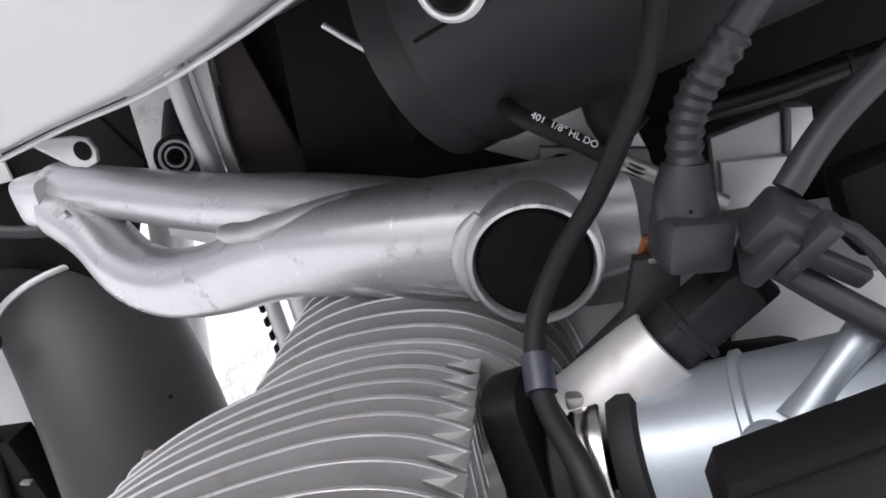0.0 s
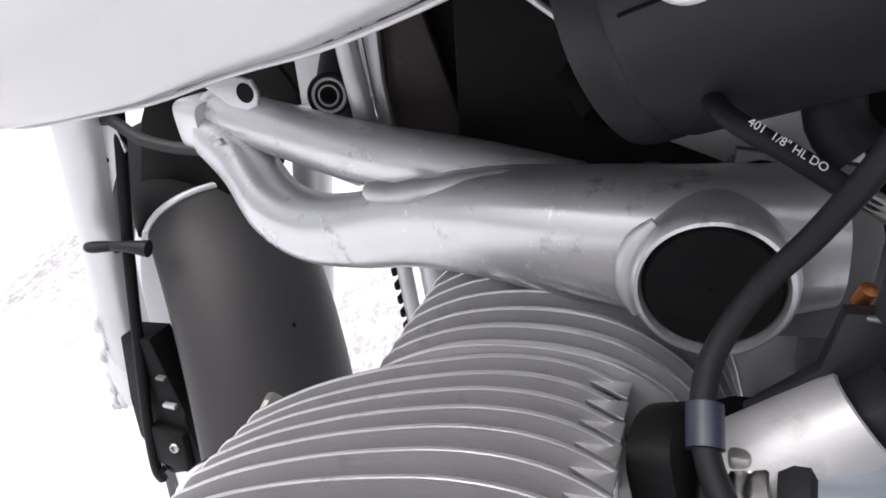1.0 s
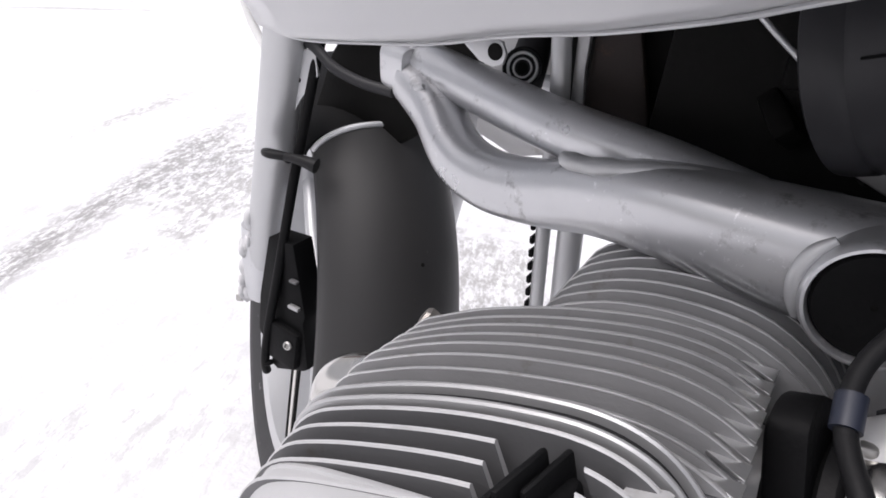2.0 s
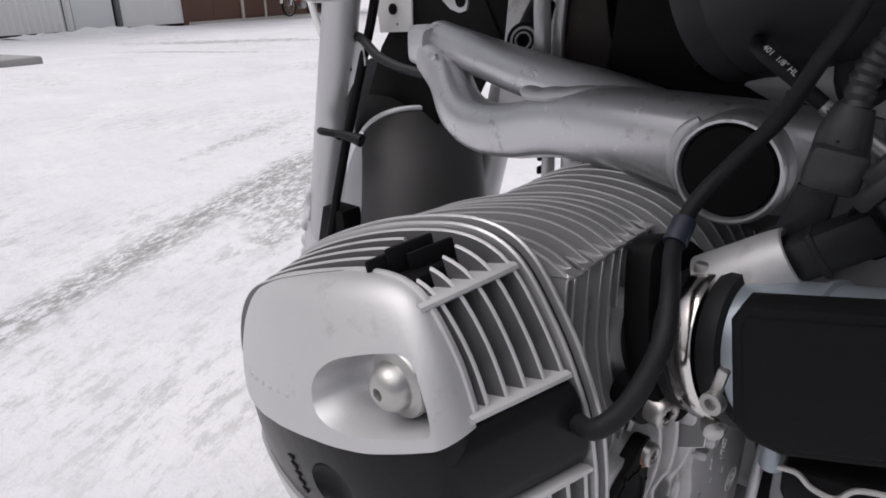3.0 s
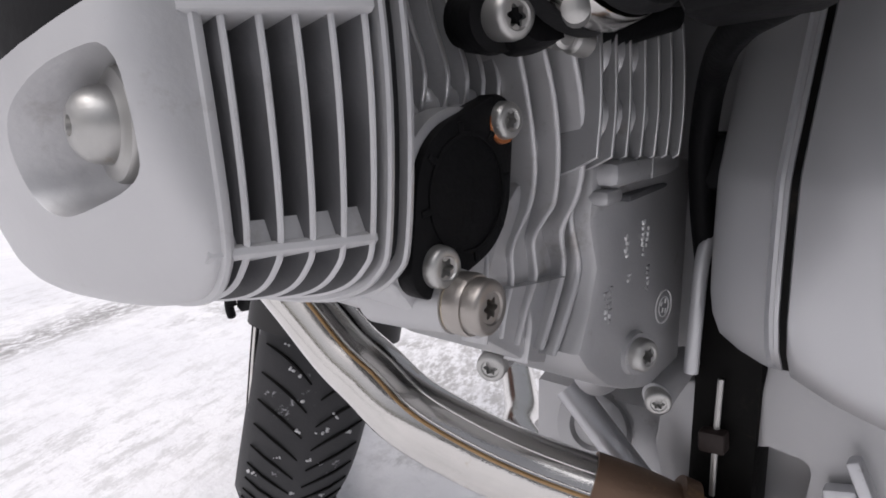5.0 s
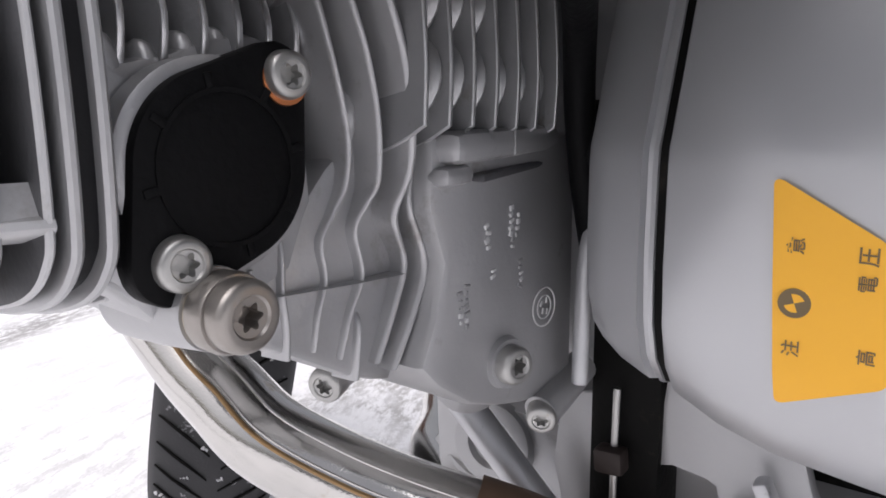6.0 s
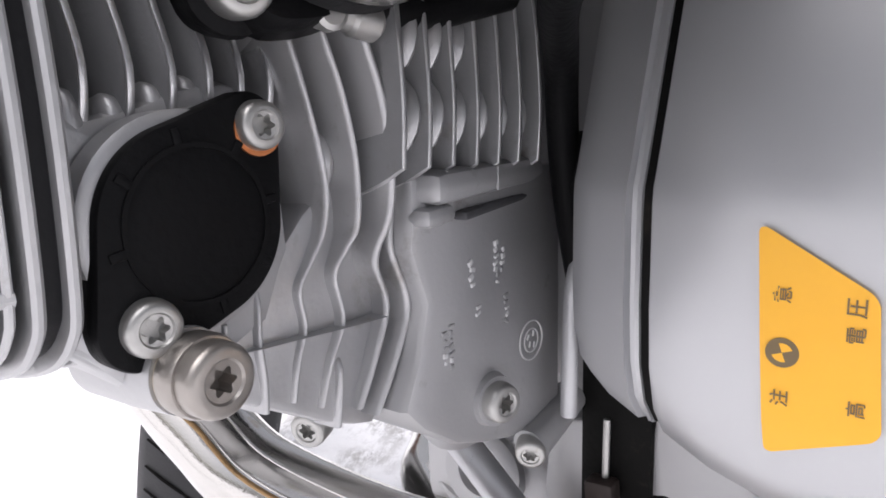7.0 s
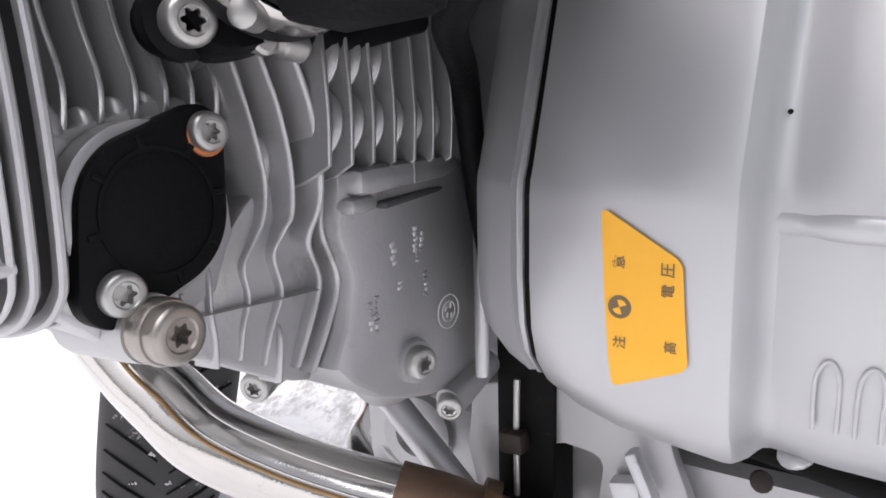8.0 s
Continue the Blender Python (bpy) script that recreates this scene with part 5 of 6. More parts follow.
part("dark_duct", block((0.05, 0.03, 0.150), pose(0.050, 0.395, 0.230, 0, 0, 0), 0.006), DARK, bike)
switch = part("stand_switch", block((0.013, 0.010, 0.011), pose(0.0435, 0.3410, 0.265, 0, -4, 0), 0.002), RUST_DARK, bike, "dark rust-brown switch on a thin rod")
part("switch_rod", tube([(0.0440, 0.3440, 0.296), (0.0440, 0.3430, 0.270), (0.0442, 0.3430, 0.235)], 0.0016, 10, 2), STEEL, switch)
peg_plate = plate([(0.062, 0.305), (0.092, 0.318), (0.110, 0.300), (0.118, 0.270), (0.135, 0.225), (0.060, 0.215), (0.060, 0.290)], 0.352, 0.362, "y", 0.003)
peg = part("footrest_plate", peg_plate, CASE, bike, "cast silver footrest plate with a rectangular window")
carve(peg, block((0.026, 0.05, 0.046), pose(0.0705, 0.357, 0.241, 0, 6, 0), 0.006))
part("footrest_lug", block((0.006, 0.010, 0.030), pose(0.108, 0.340, 0.262, 0, -24, 0), 0.002), SILVER_DUSTY, peg)
part("footrest_lug", block((0.014, 0.010, 0.018), pose(0.100, 0.345, 0.250, 0, -15, 0), 0.002), SILVER_DUSTY, peg)
part("rusty_bolt", lathe([(0.0040, 0), (0.0043, 0.002), (0.0043, 0.005), (0.0026, 0.006), (0, 0.006)], (0.1535, 0.3400, 0.2765), (0.2, -1, 0.3), 12), RUST_DARK, bike)
# black block put in as the shade below the side cover
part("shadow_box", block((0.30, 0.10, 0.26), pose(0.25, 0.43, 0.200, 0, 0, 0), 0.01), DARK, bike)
# silver rail coloured black for the shade it lies in
part("silver_rail", tube([(0.130, 0.360, 0.285), (0.170, 0.358, 0.280), (0.24, 0.355, 0.270)], 0.007, 14, 3), DARK, bike)


# ---- front wheel, turned to the bike's right, with mudguard and fork ----
AXLE = Vector((-0.578, 0.591, 0.205))
HEADING = Vector((-0.800, 0.600, 0.0)).normalized()
LEVEL = Vector((0.600, 0.800, 0.0)).normalized()
ACROSS = LEVEL * math.cos(radians(11)) - Vector((0, 0, math.sin(radians(11))))
UPRIGHT = LEVEL * math.sin(radians(11)) + Vector((0, 0, math.cos(radians(11))))


def wheel_place(angle, radius, side):
    """angle: degrees from straight behind the axle, upwards."""
    a = radians(angle)
    return AXLE - HEADING * (radius * math.cos(a)) + UPRIGHT * (radius * math.sin(a)) + ACROSS * side


tyre_prof = [(0.222, -0.050), (0.245, -0.060), (0.268, -0.0615), (0.284, -0.053), (0.295, -0.036), (0.3000, -0.018), (0.3015, 0.0), (0.3000, 0.018), (0.295, 0.036), (0.284, 0.053), (0.268, 0.0615), (0.245, 0.060), (0.222, 0.050)]
bm = bmesh.new()
loft(bm, [[wheel_place(a, r, s) for a in range(0, 360, 5)] for r, s in tyre_prof], caps=False)
wheel = part("front_wheel", bm, TYRE, bike, "front tyre with angled tread, snow in its grooves")
cut = bmesh.new()
for k in range(60):
    for side in (-1, 1):
        a0 = 6 * k + (3 if side > 0 else 0)
        pts = [wheel_place(a0 + da, r + 0.0006, side * s) for da, r, s in ((0, 0.3008, 0.006), (2.6, 0.2996, 0.020), (4.8, 0.295, 0.037), (6.0, 0.2845, 0.0532))]
        tube(pts, [0.0010, 0.0016, 0.0016, 0.0010], 5, 2, True, cut)
part("tread_groove", cut, DARK, wheel, "slanting tread grooves")
snow_bits = bmesh.new()
for k in range(52):
    a, sd = random.uniform(-75, 40), random.uniform(-0.05, 0.05)
    lead_a, lead_s = random.uniform(-0.8, 0.8), random.uniform(-0.006, 0.006)
    for q in range(random.randint(3, 9)):
        f = random.uniform(0, 1)
        aa, ss = a + lead_a * f * 2 + random.uniform(-0.3, 0.3), sd + lead_s * f * 2 + random.uniform(-0.002, 0.002)
        if abs(ss) > 0.053:
            continue
        rr = 0.3012 - 0.016 * (abs(ss) / 0.053) ** 2.4
        size = random.uniform(0.0008, 0.0030)
        m = Matrix.Translation(wheel_place(aa, rr, ss)) @ Matrix.Rotation(random.random() * 6, 4, "X") @ Matrix.Rotation(random.random() * 6, 4, "Z") @ Matrix.Diagonal((size, size * 0.7, size * 0.45, 1))
        bmesh.ops.create_icosphere(snow_bits, subdivisions=1, radius=1, matrix=m)
tagged(part("snow_crumbs", snow_bits, SLUSH, wheel, "crumbs of snow on the tread"), kind="stuff")
part("rim", loft(bmesh.new(), [[wheel_place(a, r, s) for a in range(0, 360, 8)] for r, s in ((0.222, -0.050), (0.205, -0.046), (0.200, 0.0), (0.205, 0.046), (0.222, 0.050))], caps=False), SILVER, wheel)
part("hub", loft(bmesh.new(), [[wheel_place(a, 0.045, s) for a in range(0, 360, 15)] for s in (-0.06, 0.06)]), SILVER_DUSTY, wheel)
for k in range(5):
    part("spoke", tube([wheel_place(72 * k, 0.03, 0), wheel_place(72 * k + 6, 0.12, 0), wheel_place(72 * k, 0.205, 0)], [0.016, 0.012, 0.013], 10, 4), SILVER, wheel)


def guard_sheet(a0, a1, steps, R=0.342, half=0.074, thick=0.0025):
    rings = []
    for k in range(steps + 1):
        a = a0 + (a1 - a0) * k / steps
        outer, inner = [], []
        for j in range(21):
            f = -1 + 2 * j / 20
            s = math.sin(radians(88 * f))
            drop = 1 - math.cos(radians(88 * f))
            outer.append(wheel_place(a, R - 0.058 * drop, half * s))
            inner.append(wheel_place(a, R - thick - 0.058 * drop, (half - thick) * s))
        rings.append(outer + inner[::-1])
    return loft(bmesh.new(), rings)


guard = part("mudguard", guard_sheet(4, 58, 24), GUARD, bike, "matt dark grey front mudguard", angle=60)
part("guard_rim", tube([wheel_place(58.5, 0.343 - 0.058 * (1 - math.cos(radians(8 * k))), 0.0745 * math.sin(radians(8 * k))) for k in range(-10, 11)], 0.0034, 10, 2), SILVER_DUSTY, guard, "bright rolled upper rim")
part("guard_top", guard_sheet(60, 120, 14, 0.336, 0.080), BLACK, guard)
for a, s in ((33, 0.014),):
    drop = 1 - math.sqrt(max(0, 1 - (s / 0.074) ** 2))
    part("guard_rivet", lathe([(0.0022, 0), (0.0016, 0.0012), (0, 0.0015)], wheel_place(a, 0.3415 - 0.058 * drop, s), wheel_place(a, 1.0, s) - wheel_place(a, 0.0, s), 12), DARK, guard)
q = Vector((-0.426, 0.436, 0.468))
part("clip_stud", tube([q, q + Vector((-0.018, -0.004, 0.004)), q + Vector((-0.036, -0.004, 0.004))], [0.0075, 0.0050, 0.0042], 12, 3), RUBBER, guard, "black rubber cable clip")
part("clip_loop", tube([q + Vector((-0.036, -0.004, 0.004)), q + Vector((-0.050, -0.012, 0.006)), q + Vector((-0.062, -0.004, 0.004)), q + Vector((-0.052, 0.006, 0.0)), q + Vector((-0.036, 0.0, 0.0))], 0.0042, 10, 4), RUBBER, guard)

# fork legs with their covers
leg_low, leg_top = Vector((-0.566, 0.484, 0.300)), Vector((-0.448, 0.454, 0.680))
fork = part("fork_leg", tube([leg_low, leg_low.lerp(leg_top, 0.4), leg_top], [0.0235, 0.0215, 0.0205], 24, 4), SILVER, bike, "silver fork leg, mud-spattered at its foot")
part("fork_foot", tube([leg_low + Vector((0.004, 0, 0.06)), leg_low, leg_low + Vector((-0.008, 0.002, -0.036))], [0.0245, 0.0255, 0.0210], 20, 4), SILVER_DUSTY, fork)
for k, z in enumerate((0.335, 0.255)):
    f = (z - 0.3) / 0.38
    c = leg_low.lerp(leg_top, f)
    part("fork_bolt", lathe([(0.0075, 0), (0.0075, 0.006), (0.004, 0.007), (0, 0.007)], c + Vector((-0.022, -0.012, 0)), (-0.9, -0.4, 0), 16), STEEL, fork)
far_low, far_top = leg_low + LEVEL * 0.205 + Vector((0.01, 0, 0)), leg_top + LEVEL * 0.205 + Vector((0.01, 0, 0))
part("fork_leg", tube([far_low, far_low.lerp(far_top, 0.4), far_top], [0.0235, 0.0215, 0.0205], 24, 4), SILVER, bike, "silver fork leg on the far side")
bracket_plate = part("fork_plate", plate([(-0.474, 0.650), (-0.415, 0.650), (-0.416, 0.578), (-0.466, 0.575)], 0.512, 0.515, "y", 0.0006), WHITE, bike, "pale metal bracket plate with a black plug")
part("plate_plug", lathe([(0.0060, 0), (0.0060, 0.002), (0.004, 0.003), (0, 0.003)], (-0.4430, 0.5120, 0.6010), (0, -1, 0), 20), BLACK, bracket_plate)
part("plate_hole", lathe([(0.0014, 0), (0, 0.0004)], (-0.4380, 0.5120, 0.5850), (0, -1, 0), 12), DARK, bracket_plate)
brace = part("fork_brace", plate([(-0.515, 0.568), (-0.448, 0.568), (-0.446, 0.545), (-0.470, 0.520), (-0.500, 0.480), (-0.512, 0.520)], 0.467, 0.470, "y", 0.0006), SILVER, bike, "silver fork brace with a small hole")
part("brace_hole", lathe([(0.0026, 0), (0, 0.0004)], (-0.4705, 0.4668, 0.5385), (0, -1, 0), 16), DARK, brace)
# black backing plate stands for the shade between fork, arm and mudguard
part("guard_carrier", plate([(-0.512, 0.470), (-0.470, 0.560), (-0.430, 0.610), (-0.330, 0.630), (-0.296, 0.570), (-0.330, 0.510), (-0.400, 0.470), (-0.480, 0.440)], 0.516, 0.522, "y", 0.003), DARK, bike)
part("brake_line", tube([(-0.430, 0.492, 0.700), (-0.440, 0.480, 0.610), (-0.452, 0.470, 0.550), (-0.457, 0.452, 0.490), (-0.463, 0.438, 0.435), (-0.477, 0.422, 0.344), (-0.494, 0.418, 0.280), (-0.507, 0.418, 0.229), (-0.513, 0.424, 0.208)], 0.0052, 14, 6), BLACK, bike, "black brake line along the fork")
part("brake_line", tube([(-0.360, 0.470, 0.540), (-0.395, 0.468, 0.545), (-0.425, 0.465, 0.556), (-0.450, 0.468, 0.572), (-0.48, 0.475, 0.576)], 0.0052, 12, 5), GREY_PLASTIC, bike)
caliper = part("brake_caliper", plate([(-0.490, 0.382), (-0.455, 0.382), (-0.446, 0.300), (-0.450, 0.290), (-0.449, 0.232), (-0.456, 0.227), (-0.497, 0.215), (-0.505, 0.220), (-0.503, 0.246), (-0.508, 0.252), (-0.517, 0.254), (-0.521, 0.262), (-0.512, 0.310), (-0.495, 0.366)], 0.425, 0.455, "y", 0.003), BLACK, bike, "black brake caliper caked with snow")
part("caliper_bridge", block((0.040, 0.016, 0.050), pose(-0.476, 0.424, 0.258, 0, 12, 0), 0.004), BLACK, caliper)
part("caliper_pin", lathe([(0.0048, 0), (0.0048, 0.003), (0.0030, 0.004), (0.0026, 0.001), (0, 0.001)], (-0.465, 0.4160, 0.264), (0.2, -1, 0.3), 18), STEEL, caliper)
part("pad_spring", block((0.014, 0.006, 0.004), pose(-0.458, 0.4225, 0.3100, 0, 6, 0), 0.001), CASE, caliper)
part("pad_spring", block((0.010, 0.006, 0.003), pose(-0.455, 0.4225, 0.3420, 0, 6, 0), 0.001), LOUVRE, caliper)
part("bleed_nipple", lathe([(0.0030, 0), (0.0034, 0.006), (0.0020, 0.010), (0, 0.010)], (-0.500, 0.4230, 0.226), (-0.6, -1, -0.2), 12), BLACK, caliper)
for dx, mat in ((0.0, DARK), (0.010, DARK), (0.005, POLISHED)):
    part("pad_rod", tube([(-0.474 + dx, 0.430, 0.232), (-0.488 + dx, 0.430, 0.165), (-0.500 + dx, 0.430, 0.105)], 0.0017 if mat is DARK else 0.0028, 10, 3), mat, caliper)
# springs and struts seen through the arm's window
bush_axis = Vector((0.30, -0.90, 0.15)).normalized()
strut = part("spring_strut", tube([(-0.222, 0.470, 0.610), (-0.222, 0.452, 0.582), (-0.224, 0.450, 0.560)], [0.011, 0.014, 0.012], 18, 4), GREY_PLASTIC, bike, "dark front strut end with a ringed rubber bush")
for k, (r, mat) in enumerate(((0.0150, RUBBER), (0.0120, SILVER_DUSTY), (0.0098, RUBBER), (0.0074, SILVER_DUSTY), (0.0050, RUBBER))):
    part("bush_ring", lathe([(r, -0.004), (r, 0.0002), (r * 0.94, 0.0012), (r * 0.80, 0.0012), (r * 0.78, -0.002)], Vector((-0.2214, 0.4400, 0.5800)) + 0.0006 * k * bush_axis, bush_axis, 28, caps=False), mat, strut)
part("bush_core", lathe([(0.0042, -0.003), (0.0042, 0.0030), (0.0025, 0.0036), (0, 0.0036)], (-0.2214, 0.4400, 0.5800), bush_axis, 18), BLACK, strut)
part("inner_stay", tube([(-0.345, 0.505, 0.545), (-0.250, 0.490, 0.560), (-0.160, 0.460, 0.560)], 0.0085, 14, 4), SILVER_DUSTY, bike, "grey stay behind the suspension arm")
part("radiator_post", tube([(-0.198, 0.450, 0.56), (-0.198, 0.450, 0.45), (-0.199, 0.450, 0.31)], 0.0060, 14, 4), SILVER, bike, "upright silver post beyond the cylinder")
part("radiator_post", tube([(-0.178, 0.458, 0.56), (-0.178, 0.458, 0.45), (-0.179, 0.458, 0.33)], 0.0105, 14, 4), SILVER, bike)
lace = bmesh.new()
for k in range(12):
    block((0.004, 0.012, 0.007), pose(-0.206, 0.452, 0.36 + 0.012 * k), 0.001, 1, lace)
part("oil_cooler_edge", lace, BLACK, bike)

# frozen slush on the fork's foot
lumps = bmesh.new()
for k in range(26):
    c = leg_low.lerp(leg_top, random.uniform(-0.12, 0.26)) + Vector((-0.018 + 0.012 * random.random(), -0.020 + 0.010 * random.random(), 0))
    r = random.uniform(0.004, 0.011)
    m = Matrix.Translation(c) @ Matrix.Rotation(random.random() * 3, 4, "Z") @ Matrix.Diagonal((r, r * 0.7, r * 1.3, 1))
    bmesh.ops.create_icosphere(lumps, subdivisions=2, radius=1, matrix=m)
tagged(part("slush", lumps, SLUSH, fork, "grey frozen slush on the fork foot"), kind="stuff")

# the far fairing edge that shows beside the fork
fairing = part("fairing_edge", tube([(-0.665, 0.550, 0.70), (-0.648, 0.550, 0.652), (-0.634, 0.550, 0.614), (-0.620, 0.550, 0.577), (-0.600, 0.550, 0.545)], 0.0050, 10, 4), WHITE, bike, "white curved fairing edge")
part("fairing_inside", plate([(-0.660, 0.70), (-0.632, 0.62), (-0.612, 0.572), (-0.560, 0.560), (-0.540, 0.70)], 0.556, 0.562, "y", 0.001), DARK, fairing, "dark inside of the fairing")


# ---- ground: packed snow with ruts, out to the horizon ----
snow = bpy.data.materials.new("packed_snow")
snow.use_nodes = True
n, l = snow.node_tree.nodes, snow.node_tree.links
b = n["Principled BSDF"]
at = n.new("ShaderNodeTexCoord")


def tex(kind, scale, detail=6, rough=0.6, stretch=None, turn=0.0):
    node = n.new(kind)
    node.inputs["Scale"].default_value = scale
    if kind == "ShaderNodeTexNoise":
        node.inputs["Detail"].default_value, node.inputs["Roughness"].default_value = detail, rough
    if stretch:
        mp = n.new("ShaderNodeMapping")
        mp.inputs["Scale"].default_value, mp.inputs["Rotation"].default_value = stretch, (0, 0, radians(turn))
        l.new(at.outputs["Object"], mp.inputs["Vector"])
        l.new(mp.outputs[0], node.inputs["Vector"])
    else:
        l.new(at.outputs["Object"], node.inputs["Vector"])
    return node


def remap(out, a, b_, c, d):
    node = n.new("ShaderNodeMapRange")
    for key, value in zip(("From Min", "From Max", "To Min", "To Max"), (a, b_, c, d)):
        node.inputs[key].default_value = value
    l.new(out, node.inputs["Value"])
    return node.outputs[0]


def mixed(fac, a, b_):
    node = n.new("ShaderNodeMix")
    node.data_type = "RGBA"
    l.new(fac, node.inputs["Factor"])
    for key, value in (("A", a), ("B", b_)):
        if isinstance(value, tuple):
            node.inputs[key].default_value = value
        else:
            l.new(value, node.inputs[key])
    return node.outputs["Result"]


def times(a, b_):
    node = n.new("ShaderNodeMath")
    node.operation = "MULTIPLY"
    l.new(a, node.inputs[0])
    l.new(b_, node.inputs[1])
    return node.outputs[0]


def local(x, y, turn, sx=1.0, sy=1.0):
    """Ground coordinates about a place, turned and scaled."""
    node = n.new("ShaderNodeMapping")
    node.vector_type = "TEXTURE"
    node.inputs["Location"].default_value, node.inputs["Rotation"].default_value, node.inputs["Scale"].default_value = (x, y, 0), (0, 0, radians(turn)), (sx, sy, 1)
    l.new(at.outputs["Object"], node.inputs["Vector"])
    return node.outputs[0]


def streaks(place, scale, detail=8, rough=0.75):
    node = n.new("ShaderNodeTexNoise")
    node.inputs["Scale"].default_value, node.inputs["Detail"].default_value, node.inputs["Roughness"].default_value = scale, detail, rough
    l.new(place, node.inputs["Vector"])
    return node.outputs["Fac"]


def worn_patch(x, y, turn, along, across):
    """An oval of worn snow with a ragged edge."""
    node = n.new("ShaderNodeVectorMath")
    node.operation = "LENGTH"
    l.new(local(x, y, turn, along, across), node.inputs[0])
    wobble = n.new("ShaderNodeMath")
    l.new(node.outputs["Value"], wobble.inputs[0])
    l.new(remap(streaks(at.outputs["Object"], 3.0 / max(across, 0.3), 4, 0.6), 0.3, 0.7, -0.45, 0.45), wobble.inputs[1])
    return remap(wobble.outputs[0], 0.45, 1.0, 1, 0)


# wind-packed snow: broad soft tones, with faint grey streaks where wheels and boots have gone
lane = local(0, 0, 116, 2.6, 1.0)
worn = remap(tex("ShaderNodeTexNoise", 0.8, 4, 0.6).outputs["Fac"], 0.46, 0.66, 0.0, 1)
crumbs = remap(streaks(lane, 26, 9, 0.78), 0.50, 0.60, 0, 1)
cool = mixed(remap(tex("ShaderNodeTexNoise", 2.2, 6, 0.6).outputs["Fac"], 0.35, 0.7, 0, 1), (0.83, 0.83, 0.845, 1), (0.74, 0.745, 0.77, 1))
cool = mixed(remap(tex("ShaderNodeTexNoise", 17, 7, 0.7).outputs["Fac"], 0.52, 0.70, 0, 0.5), cool, (0.66, 0.66, 0.68, 1))
dirty = mixed(times(worn, crumbs), cool, (0.58, 0.58, 0.585, 1))
# the worn wheel track that crosses the yard beside the motorcycle
track = local(-1.60, 0.42, 116.5)
split = n.new("ShaderNodeSeparateXYZ")
l.new(track, split.inputs[0])
away = n.new("ShaderNodeMath")
away.operation = "ABSOLUTE"
l.new(split.outputs["Y"], away.inputs[0])
in_track = times(remap(away.outputs[0], 0.03, 0.12, 1, 0), remap(split.outputs["X"], 1.4, 2.2, 1, 0))
gravel = remap(streaks(local(-1.60, 0.42, 116.5, 2.4, 1.0), 46, 9, 0.8), 0.44, 0.55, 0, 1)
dirty = mixed(times(in_track, gravel), dirty, (0.33, 0.325, 0.325, 1))
for px, py, turn, along, across, grey in ((-1.98, 1.52, 128, 0.55, 0.26, 0.34), (-1.68, 1.30, 118, 0.50, 0.14, 0.42), (-0.72, 1.20, 110, 0.55, 0.30, 0.42), (-9.0, 5.7, 41, 1.7, 0.38, 0.30), (-7.9, 4.6, 36, 1.2, 0.16, 0.40), (-2.9, 1.9, 112, 0.6, 0.07, 0.50)):
    dirty = mixed(times(worn_patch(px, py, turn, along, across), gravel), dirty, (grey, grey * 0.99, grey * 0.99, 1))
l.new(dirty, b.inputs["Base Color"])
b.inputs["Roughness"].default_value = 0.75
b.inputs["Subsurface Weight"].default_value = 0.0
bp = n.new("ShaderNodeBump")
bp.inputs["Strength"].default_value, bp.inputs["Distance"].default_value = 0.6, 0.02
l.new(tex("ShaderNodeTexNoise", 9, 9, 0.7).outputs["Fac"], bp.inputs["Height"])
l.new(bp.outputs[0], b.inputs["Normal"])

bm = bmesh.new()
xs = [-400, -150, -60, -40] + [-30 + 0.6 * k for k in range(60)] + [10, 30, 80, 200, 400]
ys = [-400, -150, -60, -30, -16] + [-10 + 0.6 * k for k in range(70)] + [40, 80, 200, 400]
rows = []
for x in xs:
    row = []
    for y in ys:
        near = 1.0 if abs(x) < 35 and abs(y) < 35 else 0.0
        far = min(1.0, max(0.0, (math.hypot(x, y) - 1.5) / 4))
        h = near * far * (0.05 * noise.noise((0.35 * x, 0.35 * y, 0)) + 0.02 * noise.noise((1.3 * x, 1.3 * y, 5)))
        row.append((x, y, GROUND + h))
    rows.append(row)
loft(bm, rows, caps=False, closed=False)
tagged(link("ground", bm, snow, None, "", True, 80), "packed snow with tyre ruts and bare grey patches", "ground", kind="structure")

# ---- the shed along the yard ----

WALL = material("grey_sheet_metal", (0.80, 0.80, 0.78), 0.5, 0.0, 0.05, 2.0, 0.0, (0.56, 0.56, 0.546), 0.1, 3)
DOOR = material("grey_door_paint", (0.76, 0.77, 0.78), 0.5, 0.0, 0.05, 2.0, 0.0, (0.532, 0.539, 0.546), 0.1, 3)
GATE = material("brown_gate_paint", (0.120, 0.058, 0.039), 0.55, 0.0, 0.12, 3, 0.0, (0.07, 0.035, 0.025), 0.2, 4)
REVEAL = material("shaded_grey_paint", (0.16, 0.165, 0.17), 0.6, 0, 0.08, 4)
FRAME = material("pale_frame_paint", (0.55, 0.52, 0.48), 0.6, 0, 0.1, 5)

W0, W1 = Vector((-12.617, 2.724, 0.0)), Vector((-14.549, 9.452, 0.0))
WALONG = (W1 - W0).normalized()
WOUT = Vector((WALONG.y, -WALONG.x, 0))
WBASE = GROUND + 0.05


def on_wall(s, z, out=0.0):
    return W0 + WALONG * s + WOUT * out + Vector((0, 0, z))


